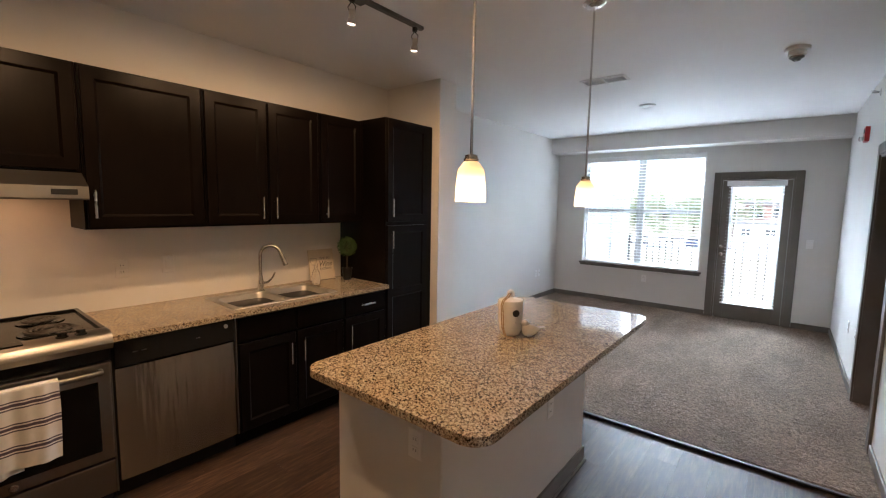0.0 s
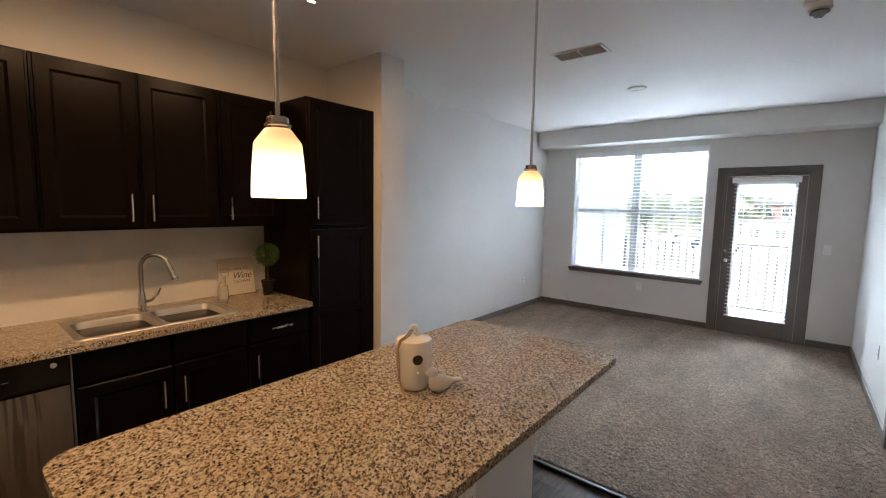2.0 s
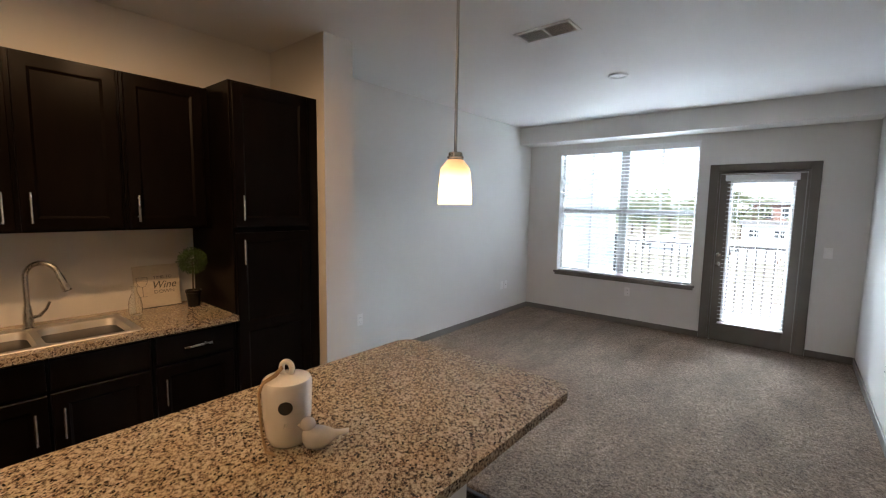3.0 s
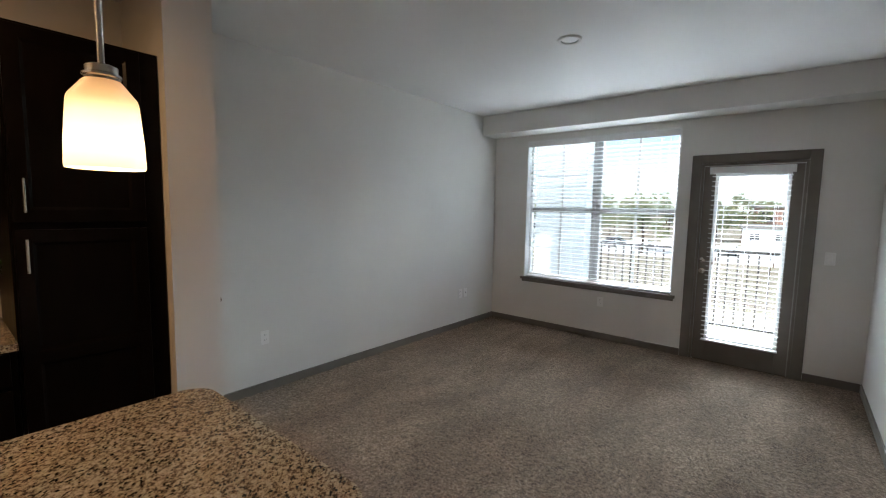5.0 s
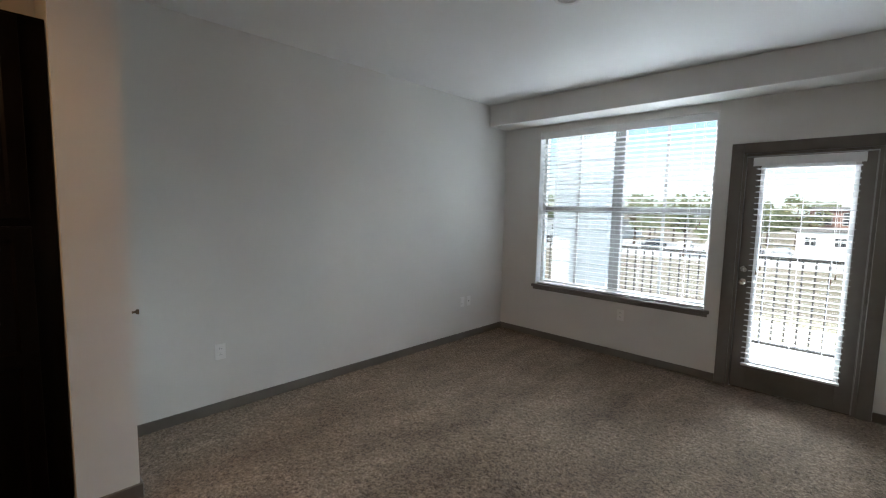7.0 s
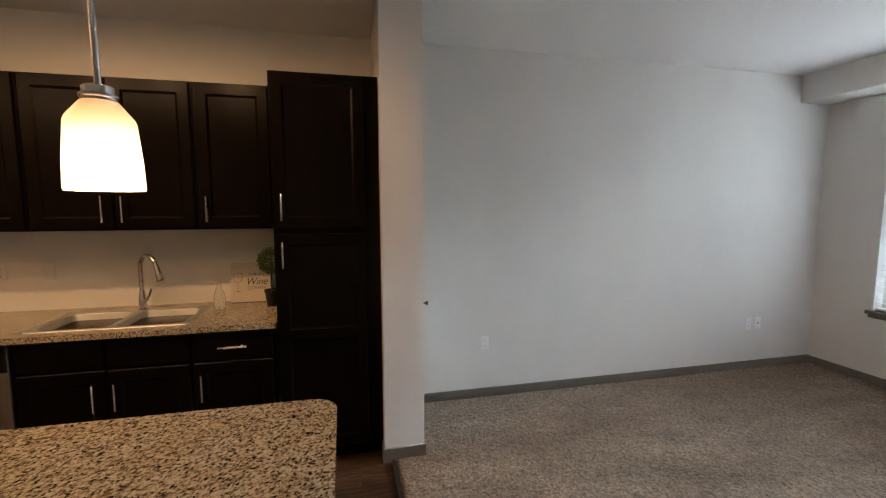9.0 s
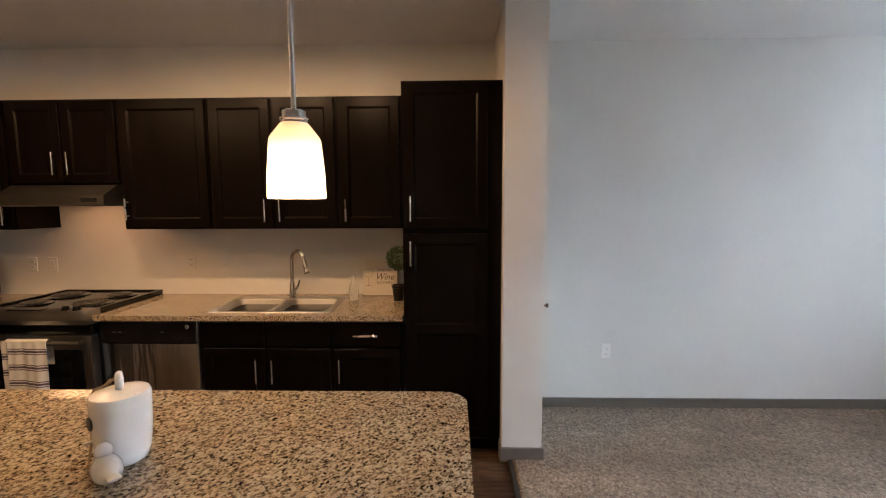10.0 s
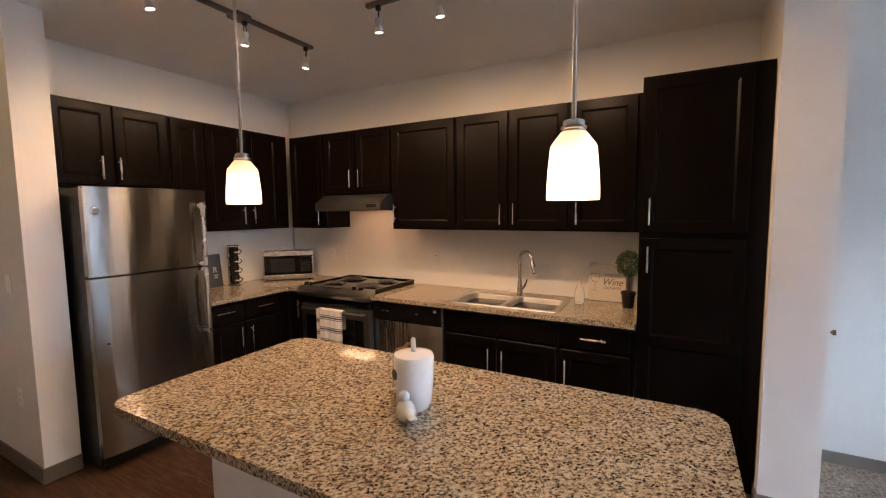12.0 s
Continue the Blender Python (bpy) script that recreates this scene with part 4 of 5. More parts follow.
# ---------------------------------------------------------------- dishwasher
dw = thing("dishwasher", (-3.0, 1.28, 0), "stainless dishwasher with black control strip, built under worktop", "dishwasher")
part("body", box(XW + 0.05, CF - 0.03, 0.965, 1.595, 0.1, 0.876), BLACK_MATT, dw)
part("kick_plate", box(-2.78, -2.765, 0.965, 1.595, 0.0, 0.1), BLACK_MATT, dw)
b = bmesh.new()
segs = 24
for k in range(segs + 1):
    y = 0.972 + (1.588 - 0.972) * k / segs
    bulge = 0.010 * (1 - (2 * k / segs - 1) ** 4)
    for z in (0.115, 0.725):
        b.verts.new((CF - 0.008 + bulge, y, z))
b.verts.ensure_lookup_table()
for k in range(segs):
    b.faces.new((b.verts[2 * k], b.verts[2 * k + 2], b.verts[2 * k + 3], b.verts[2 * k + 1]))
res = bmesh.ops.extrude_face_region(b, geom=b.faces[:])
bmesh.ops.translate(b, verts=[v for v in res["geom"] if isinstance(v, bmesh.types.BMVert)], vec=(-0.022, 0, 0))
part("door_panel", b, BRUSHED, dw, "stainless front sheet", True)
cs = part("control_strip", box(CF - 0.03, CF + 0.004, 0.972, 1.588, 0.732, 0.872, 0.008, seg=2), BLACK, dw, "glossy black control strip")
part("badge", axis_turn([(0.014, 0), (0.014, 0.002), (0.011, 0.004), (0, 0.004)], (CF + 0.004, 1.53, 0.835), "+x"), NICKEL, cs, "round silver badge")
part("edge_trim", box(CF - 0.028, CF + 0.003, 1.589, 1.596, 0.115, 0.872, 0.001), STEEL_FLAT, dw)
for y in (1.05, 1.09, 1.36):
    part("button_bar", box(CF + 0.004, CF + 0.0052, y, y + 0.022, 0.80, 0.803), STEEL_FLAT, cs)

# ---------------------------------------------------------------- range
R0, R1 = 0.192, 0.95
rg = thing("range", (-2.98, 0.57, 0), "stainless and black electric coil range with oven", "stove")
part("body", box(XW + 0.03, -2.69, R0 + 0.003, R1 - 0.003, 0.09, 0.89), BLACK_MATT, rg)
ck = part("cooktop", slab([(XW + 0.01, R0), (-2.72, R0), (-2.72, R1), (XW + 0.01, R1)], 0.905, 0.938, 0.006), BLACK, rg, "black enamel cooktop with a raised rim")
for a in ((XW + 0.01, -2.72, R1 - 0.018, R1 + 0.004), (XW + 0.01, -2.72, R0 - 0.004, R0 + 0.018), (XW + 0.01, XW + 0.03, R0 + 0.018, R1 - 0.018)):
    part("rim", box(*a, 0.93, 0.95, 0.004, seg=2), BLACK, ck)
b = bmesh.new()
prof = [(-2.72, 0.89), (-2.72, 0.95), (-2.70, 0.952), (-2.635, 0.945), (-2.61, 0.925), (-2.60, 0.895), (-2.615, 0.865), (-2.70, 0.86)]
lo = [b.verts.new((x, R0 - 0.004, z)) for x, z in prof]
hi = [b.verts.new((x, R1 + 0.004, z)) for x, z in prof]
for k in range(len(prof)):
    b.faces.new((lo[k], lo[(k + 1) % len(prof)], hi[(k + 1) % len(prof)], hi[k]))
b.faces.new(lo)
b.faces.new(hi)
cp = part("control_panel", b, STEEL_FLAT, rg, "rounded stainless control panel", True)
part("display", box(-2.705, -2.645, 0.42, 0.64, 0.946, 0.9535), DARK_GLASS, cp)
for y in (0.235, 0.295, 0.775, 0.845):
    part("knob", turn([(0.024, 0), (0.024, 0.006), (0.019, 0.01), (0.017, 0.026), (0.0, 0.028)], (-2.672, y, 0.946), 20), BLACK, cp, "black control knob", True)
for x, y, r in ((-2.87, 0.38, 0.075), (-3.13, 0.38, 0.1), (-2.87, 0.765, 0.1), (-3.13, 0.765, 0.075)):
    bn = part("burner", turn([(r + 0.022, 0.0), (r + 0.024, 0.004), (r + 0.012, 0.005), (r, 0.001), (0.0, -0.002)], (x, y, 0.9385), 28), BLACK, ck, "black drip ring", True)
    pts = []
    for k in range(120):
        a = 2 * math.pi * k / 30
        rr = 0.016 + (r - 0.016) * k / 119
        pts.append((x + rr * math.cos(a), y + rr * math.sin(a), 0.952))
    part("coil", tube(pts, 0.0055, 6), COIL, bn, "dark spiral coil")
dr = part("oven_door", box(-2.69, -2.64, R0 + 0.006, R1 - 0.006, 0.285, 0.79, 0.008, seg=2), STEEL_FLAT, rg, "stainless oven door")
part("vent_band", box(-2.69, -2.655, R0 + 0.004, R1 - 0.004, 0.795, 0.858, 0.003), BLACK, rg)
part("oven_window", box(-2.642, -2.636, R0 + 0.06, R1 - 0.06, 0.34, 0.70, 0.002), DARK_GLASS, dr)
hp = [(-2.638, R0 + 0.05, 0.752), (-2.60, R0 + 0.055, 0.755), (-2.59, R0 + 0.10, 0.757), (-2.585, 0.57, 0.76), (-2.59, R1 - 0.10, 0.757), (-2.60, R1 - 0.055, 0.755), (-2.638, R1 - 0.05, 0.752)]
part("oven_handle", tube(hp, 0.014, 12), STEEL_FLAT, dr, "bowed stainless handle", True)
sd = part("storage_drawer", box(-2.69, -2.645, R0 + 0.006, R1 - 0.006, 0.095, 0.272, 0.006, seg=2), STEEL_FLAT, rg)
part("badge", axis_turn([(0.017, 0), (0.017, 0.002), (0.013, 0.004), (0, 0.004)], (-2.6405, 0.57, 0.31), "+x"), NICKEL, dr)
part("kick", box(-2.76, -2.74, R0 + 0.006, R1 - 0.006, 0.0, 0.09), BLACK_MATT, rg)
part("side_trim", box(-2.692, -2.642, R1 - 0.006, R1 - 0.001, 0.095, 0.79), STEEL_FLAT, rg)

# towel over the oven handle
tw = thing("dish_towel", (-2.58, 0.61, 0.45), "white cotton dish towel with dark stripes, hung on oven handle", "towel")


def cloth(y0, y1, z_top, z_bot, x, bands, seed, front=True):
    """Hanging cloth in horizontal bands: a list of (z from, z to) in cloth or stripe."""
    rnd = random.Random(seed)
    ph = rnd.uniform(0, 6)
    out = {"cloth": bmesh.new(), "stripe": bmesh.new()}
    ny = 24

    def at(u, z):
        sag = (z_top - z) / (z_top - z_bot)
        return Vector((x + 0.006 * math.sin(u * 9 + ph) * (0.3 + sag) + 0.003 * math.sin(u * 23 + ph * 2) + 0.004 * sag, y0 + (y1 - y0) * u + 0.006 * sag * math.sin(3 * sag + ph), z + 0.006 * math.sin(u * 4 + ph) * sag))
    for key, z1, z0 in bands:
        b = out[key]
        steps = max(1, round((z1 - z0) / 0.02))
        grid = [[b.verts.new(at(i / ny, z1 + (z0 - z1) * k / steps)) for i in range(ny + 1)] for k in range(steps + 1)]
        for k in range(steps):
            for i in range(ny):
                b.faces.new((grid[k][i], grid[k][i + 1], grid[k + 1][i + 1], grid[k + 1][i]))
    for b in out.values():
        res = bmesh.ops.extrude_face_region(b, geom=b.faces[:])
        bmesh.ops.translate(b, verts=[v for v in res["geom"] if isinstance(v, bmesh.types.BMVert)], vec=(-0.004, 0, 0))
    return out


def banding(top, bottom, starts):
    bands, z = [], top
    for s in starts:
        for off, hgt in ((0.0, 0.006), (0.012, 0.013), (0.031, 0.006)):
            bands.append(("cloth", z, s - off))
            bands.append(("stripe", s - off, s - off - hgt))
            z = s - off - hgt
    bands.append(("cloth", z, bottom))
    return bands


for y0, y1, zt, zb, x, st, sdd in ((0.50, 0.735, 0.778, 0.43, -2.557, (0.735, 0.635, 0.535), 3), (0.45, 0.60, 0.778, 0.405, -2.567, (0.70, 0.60), 5)):
    o = cloth(y0, y1, zt, zb, x, banding(zt, zb, st), sdd)
    part("front_fold", o["cloth"], TOWEL, tw, smooth=True)
    part("stripe", o["stripe"], STRIPE, tw, "dark plum woven stripes", True)
b = bmesh.new()
pr = [(-2.564, 0.77), (-2.568, 0.782), (-2.585, 0.788), (-2.602, 0.782), (-2.606, 0.765), (-2.606, 0.62)]
for y in np.linspace(0.475, 0.735, 14):
    for x, z in pr:
        b.verts.new((x + 0.001 * math.sin(y * 60), float(y), z))
b.verts.ensure_lookup_table()
m = len(pr)
for i in range(13):
    for k in range(m - 1):
        b.faces.new((b.verts[i * m + k], b.verts[i * m + k + 1], b.verts[(i + 1) * m + k + 1], b.verts[(i + 1) * m + k]))
part("fold_over", b, TOWEL, tw, smooth=True)

# ---------------------------------------------------------------- range hood
hd = thing("range_hood", (-3.05, 0.57, 1.6), "stainless under-cabinet range hood, light on", "range hood")
b = bmesh.new()
prof = [(XW, 1.733), (-2.95, 1.733), (-2.83, 1.66), (-2.825, 1.60), (-2.83, 1.592), (-2.845, 1.592), (-2.847, 1.604), (XW, 1.604)]
lo = [b.verts.new((x, 0.215, z)) for x, z in prof]
hi = [b.verts.new((x, 0.945, z)) for x, z in prof]
for k in range(len(prof)):
    b.faces.new((lo[k], lo[(k + 1) % len(prof)], hi[(k + 1) % len(prof)], hi[k]))
b.faces.new(lo)
b.faces.new(hi)
hb = part("canopy", b, STEEL_FLAT, hd)
part("switch_panel", box(-2.8275, -2.821, 0.80, 0.90, 1.618, 1.645, 0.001), BLACK_MATT, hb)
for y in (0.215, 0.937):
    part("side_lip", box(XW, -2.847, y, y + 0.008, 1.592, 1.6045), STEEL_FLAT, hb)
part("filter", box(-3.28, -3.13, 0.3, 0.86, 1.598, 1.604, 0.001), GRILLE, hb)
part("lamp_lens", box(-3.10, -2.965, 0.31, 0.67, 1.5975, 1.6035, 0.002), HOOD_GLOW, hb, "lit lamp lens")
lamp("hood_lamp", "SPOT", 0.5, (1.0, 0.47, 0.2), look((-2.975, 0.67, 1.585), (-3.22, 0.67, 1.24)), cone=150)

# ---------------------------------------------------------------- refrigerator
FX0, FX1, FY = -1.885, -1.158, 0.105
fr = thing("refrigerator", (-1.52, -0.25, 0), "stainless top-freezer refrigerator with black sides", "refrigerator")
part("body", box(FX0 + 0.004, FX1 - 0.004, -0.6, FY - 0.075, 0.03, 1.74, 0.006), BLACK_MATT, fr, "black textured cabinet")
part("base_grille", box(FX0 + 0.02, FX1 - 0.02, -0.1, FY - 0.06, 0.02, 0.1), BLACK_MATT, fr)


def fridge_door(name, z0, z1):
    b = bmesh.new()
    segs = 24
    pts = []
    for k in range(segs + 1):
        u = 2 * k / segs - 1
        x = (FX0 + FX1) / 2 + u * (FX1 - FX0) / 2
        pts.append((x, FY - 0.02 * abs(u) ** 4))
    pts += [(FX1 - 0.0, FY - 0.068), (FX0 + 0.0, FY - 0.068)]
    lo = [b.verts.new((x, y, z0)) for x, y in pts]
    hi = [b.verts.new((x, y, z1)) for x, y in pts]
    n = len(pts)
    for k in range(n):
        b.faces.new((lo[k], lo[(k + 1) % n], hi[(k + 1) % n], hi[k]))
    b.faces.new(lo[::-1])
    b.faces.new(hi)
    return part(name, b, STEEL, fr, "curved stainless door", True)


d1 = fridge_door("freezer_door", 1.212, 1.745)
d2f = fridge_door("fridge_door", 0.1, 1.2)
for dd, z0, z1, zf in ((d1, 1.225, 1.635, 1.635), (d2f, 0.745, 1.188, 0.745)):
    x = -1.822
    zs = np.linspace(z0, z1, 9)
    pts = [(x, FY - 0.005, zs[0])] + [(x, FY + 0.045 + 0.008 * math.sin(math.pi * k / 8), float(z)) for k, z in enumerate(zs)] + [(x, FY - 0.005, zs[-1])]
    part("handle", tube(pts, 0.015, 12), NICKEL, dd, "bowed stainless handle", True)
    part("handle_cap", box(x - 0.016, x + 0.016, FY + 0.03, FY + 0.062, zf - 0.022, zf + 0.022, 0.005), NICKEL, dd)
part("badge", axis_turn([(0.02, 0), (0.02, 0.002), (0.016, 0.004), (0, 0.004)], (-1.205, FY - 0.006, 1.602), "+y"), NICKEL, d1, "round silver badge")
part("hinge_cover", box(FX1 - 0.045, FX1 + 0.006, FY - 0.075, FY - 0.05, 1.196, 1.216, 0.002), BLACK_MATT, fr)
part("screw_cap", axis_turn([(0.008, 0), (0.008, 0.003), (0, 0.004)], (-1.225, FY - 0.006, 0.80), "+y", 10), BLACK_MATT, d2f)

# ---------------------------------------------------------------- microwave, angled in the corner
mw = thing("microwave", (-3.055, -0.405, CZ1), "stainless and black countertop microwave in the worktop corner", "microwave", rz=-45)
# its front faces local +y turned; local x runs along the front
part("body", box(-0.235, 0.235, -0.07, 0.15, 0.012, 0.285, 0.006), BLACK_MATT, mw)
part("top_trim", box(-0.237, 0.237, 0.15, 0.17, 0.242, 0.287, 0.006, seg=2), NICKEL, mw)
part("bottom_trim", box(-0.237, 0.237, 0.15, 0.17, 0.012, 0.058, 0.006, seg=2), NICKEL, mw)
part("side_trim", box(0.223, 0.237, 0.15, 0.168, 0.059, 0.241, 0.002), NICKEL, mw)
part("side_trim", box(-0.237, -0.223, 0.15, 0.168, 0.059, 0.241, 0.002), NICKEL, mw)
md = part("door", box(-0.10, 0.222, 0.15, 0.166, 0.059, 0.241, 0.003), DARK_GLASS, mw, "dark glass door")
part("door_window", box(-0.06, 0.165, 0.1655, 0.1675, 0.085, 0.215), BLACK_MATT, md)
kp = part("keypad", box(-0.222, -0.102, 0.15, 0.165, 0.059, 0.241, 0.003), BLACK, mw, "black keypad")
part("display", box(-0.205, -0.125, 0.1645, 0.1662, 0.2, 0.222), DARK_GLASS, kp)
for i in range(3):
    for k in range(4):
        part("key", box(-0.20 + i * 0.03, -0.18 + i * 0.03, 0.1645, 0.1653, 0.085 + k * 0.026, 0.1 + k * 0.026), BLACK_MATT, kp)
part("badge", axis_turn([(0.008, 0), (0.008, 0.002), (0, 0.002)], (0.0, 0.17, 0.038), "+y", 12), GRILLE, mw)
for x in (-0.2, 0.2):
    for y in (-0.05, 0.12):
        part("foot", turn([(0.012, 0), (0.012, 0.013)], (x, y, 0.0), 10), BLACK_MATT, mw)

# ---------------------------------------------------------------- mug tower
mt = thing("mug_rack", (-2.51, -0.52, CZ1), "stack of four black mugs on a dark wire stand", "mugs")
sx, sy = -2.51, -0.52
part("stand_base", turn([(0.05, 0), (0.052, 0.004), (0.048, 0.008), (0, 0.008)], (sx, sy, CZ1), 24), BLACK_MATT, mt)
for a in (70, 190, 310):
    px, py = sx + 0.05 * math.cos(radians(a)), sy + 0.05 * math.sin(radians(a))
    part("rod", tube([(px, py, CZ1 + 0.004), (px, py, CZ1 + 0.372)], 0.0025, 6), BLACK_MATT, mt)
part("top_ring", tube([(sx + 0.05 * math.cos(2 * math.pi * k / 24), sy + 0.05 * math.sin(2 * math.pi * k / 24), CZ1 + 0.372) for k in range(24)], 0.0025, 6, closed=True), BLACK_MATT, mt)
for k in range(4):
    z = CZ1 + 0.012 + k * 0.087
    mg = part("mug", turn([(0.0, 0.0), (0.03, 0.0), (0.036, 0.006), (0.041, 0.04), (0.043, 0.083), (0.040, 0.083), (0.036, 0.012), (0.0, 0.008)], (sx, sy, z), 24), MUG, mt, "glossy black mug", True)
    ca, sa = math.cos(radians(140)), math.sin(radians(140))
    pts = [(sx + ca * (0.040 + 0.026 * math.sin(math.pi * j / 8)), sy + sa * (0.040 + 0.026 * math.sin(math.pi * j / 8)), z + 0.064 - 0.05 * j / 8) for j in range(9)]
    part("mug_handle", tube(pts, 0.0042, 8), MUG, mg, smooth=True)
    part("lettering_bar", box(sx - 0.02, sx + 0.02, sy + 0.0385, sy + 0.043, z + 0.032, z + 0.042), CHALK, mg, "pale illegible lettering")

# ---------------------------------------------------------------- dark sign by the refrigerator
sg = thing("bar_sign", (-2.29, -0.575, CZ1), "small charcoal sign with pale lettering, leaning on wall", "sign", rz=-0.001)
b = box(-0.14, 0.14, -0.006, 0.006, 0.0, 0.30, 0.003)
tilt = Matrix.Rotation(radians(7), 4, "X")
bmesh.ops.transform(b, matrix=tilt, verts=b.verts)
part("board", b, SLATE, sg)


def words_on(parent, words, size, m, mat, name="lettering", sx=1.0):
    b = text_mesh(words, size)
    bmesh.ops.transform(b, matrix=m @ Matrix.Diagonal((sx, 1, 1, 1)), verts=b.verts)
    return part(name, b, mat, parent)


face = tilt @ Matrix.Translation((0, 0.0065, 0)) @ Matrix.Rotation(radians(180), 4, "Z") @ Matrix.Rotation(radians(90), 4, "X")
words_on(sg, "R", 0.075, face @ Matrix.Translation((0.075, 0.155, 0)), CHALK)
for x0, x1, y, h in ((0.06, 0.10, 0.105, 0.008), (0.06, 0.095, 0.085, 0.008)):
    b = box(x0, x1, y, y + h, -0.001, 0.001)
    bmesh.ops.transform(b, matrix=face, verts=b.verts)
    part("lettering_bar", b, CHALK, sg)

# ---------------------------------------------------------------- whitewashed sign by the sink
ws = thing("wine_sign", (-3.245, 2.648, CZ1), "whitewashed wooden sign with dark script, leaning on wall", "sign", rz=0.001)
lean = Matrix.Rotation(radians(-10), 4, "Y")
b = box(-0.012, 0.0, -0.13, 0.13, 0.002, 0.275, 0.002)
bmesh.ops.transform(b, matrix=lean, verts=b.verts)
part("board", b, PALE_WOOD, ws)
b = box(-0.013, 0.001, -0.131, 0.131, -0.002, 0.004)
bmesh.ops.transform(b, matrix=lean, verts=b.verts)
part("bottom_edge", b, SIGN_INK, ws)
face = lean @ Matrix.Translation((0.0006, 0, 0)) @ Matrix.Rotation(radians(90), 4, "Z") @ Matrix.Rotation(radians(90), 4, "X")
words_on(ws, "TIME TO", 0.028, face @ Matrix.Translation((0.032, 0.192, 0)), SIGN_GREY)
slant = Matrix(((1, 0.3, 0, 0), (0, 1, 0, 0), (0, 0, 1, 0), (0, 0, 0, 1)))
words_on(ws, "Wine", 0.07, face @ Matrix.Translation((0.04, 0.142, 0)) @ slant, SIGN_INK, sx=0.9)
words_on(ws, "DOWN", 0.032, face @ Matrix.Translation((0.035, 0.098, 0)), SIGN_GREY, sx=1.1)
line = [(-0.085 + x, 0.125 + y, 0) for x, y in ((-0.03, 0.075), (-0.03, 0.045), (-0.018, 0.02), (0.0, 0.012), (0.018, 0.02), (0.03, 0.045), (0.03, 0.075))]
b = tube(line, 0.0015, 5)
tube([(-0.115, 0.2, 0), (-0.055, 0.2, 0)], 0.0015, 5, b)
tube([(-0.085, 0.137, 0), (-0.085, 0.078, 0)], 0.0015, 5, b)
tube([(-0.107, 0.077, 0), (-0.063, 0.077, 0)], 0.0015, 5, b)
tube([(-0.112, 0.178, 0), (-0.058, 0.172, 0)], 0.001, 5, b)
bmesh.ops.transform(b, matrix=face, verts=b.verts)
part("wine_glass_drawing", b, SIGN_GREY, ws, "grey outline of a wine glass")

# clear carafe beside it
solid("glass_carafe", turn([(0.0, 0.0), (0.03, 0.0), (0.034, 0.006), (0.036, 0.06), (0.03, 0.1), (0.014, 0.135), (0.013, 0.165), (0.018, 0.175), (0.016, 0.175), (0.0115, 0.163), (0.0125, 0.136), (0.028, 0.1), (0.0335, 0.06), (0.031, 0.01), (0.0, 0.006)], (-3.12, 2.482, CZ1), 28),
           BOTTLE, "clear slender glass bottle on the worktop", "bottle", smooth=True)

# ---------------------------------------------------------------- topiary
px, py = -3.115, 2.805
tp = thing("topiary", (px, py, CZ1), "small artificial boxwood ball topiary in a black pot", "plant")
part("pot", turn([(0.0, 0.0), (0.034, 0.0), (0.044, 0.09), (0.048, 0.092), (0.049, 0.108), (0.044, 0.108), (0.042, 0.095), (0.0, 0.094)], (px, py, CZ1), 28), BLACK_MATT, tp, "tapered black pot", True)
part("soil", turn([(0.0, 0.004), (0.041, 0.0), (0.041, -0.004)], (px, py, CZ1 + 0.098), 20), SOIL, tp)
part("stem", tube([(px, py, CZ1 + 0.09), (px + 0.003, py - 0.002, CZ1 + 0.16), (px - 0.002, py + 0.002, CZ1 + 0.24), (px, py, CZ1 + 0.31)], 0.0055, 8), BARK, tp, smooth=True)
rnd = random.Random(11)
verts, faces = [], []
cz = CZ1 + 0.300
for k in range(1900):
    d = Vector((rnd.gauss(0, 1), rnd.gauss(0, 1), rnd.gauss(0, 1))).normalized()
    c = d * rnd.uniform(0.05, 0.086)
    u = (d + Vector((rnd.gauss(0, 0.6), rnd.gauss(0, 0.6), rnd.gauss(0, 0.6)))).normalized()
    w = u.orthogonal().normalized()
    w.rotate(Matrix.Rotation(rnd.uniform(0, 6.28), 3, u))
    f = w.cross(u)
    s = rnd.uniform(0.008, 0.014)
    i = len(verts)
    for p in (c, c + u * s * 0.5 + w * s * 0.38 + f * 0.0015, c + u * s, c + u * s * 0.5 - w * s * 0.38 + f * 0.0015):
        verts.append(p + Vector((0, 0, cz - CZ1)))
    faces += [(i, i + 1, i + 2, i + 3)]
me = bpy.data.meshes.new("foliage")
me.from_pydata(verts, [], faces)
me.materials.append(LEAF)
o = new("foliage", me)
o.parent = tp
tagged(o, "dense small green leaves")

# ---------------------------------------------------------------- island
IX0, IX1, IY0, IY1 = -1.58, -0.685, 1.345, 3.245
BX0, BX1, BY0, BY1 = -1.545, -0.955, 1.505, 2.93
IZ0, IZ1 = 0.89, 0.922
isl = thing("kitchen_island", (-1.2, 2.25, 0), "pale painted kitchen island base with taupe baseboard", "island")
part("base_panel", box(BX0, BX1, BY0, BY1, 0, IZ0, 0.004), ISLE, isl)
part("baseboard", box(BX1, BX1 + 0.014, BY0 - 0.014, BY1 + 0.014, 0, 0.1, 0.004), TRIM, isl, "taupe baseboard")
part("baseboard", box(BX0, BX1, BY0 - 0.014, BY0, 0, 0.1, 0.004), TRIM, isl, "taupe baseboard")
part("baseboard", box(BX0, BX1, BY1, BY1 + 0.014, 0, 0.1, 0.004), TRIM, isl, "taupe baseboard")
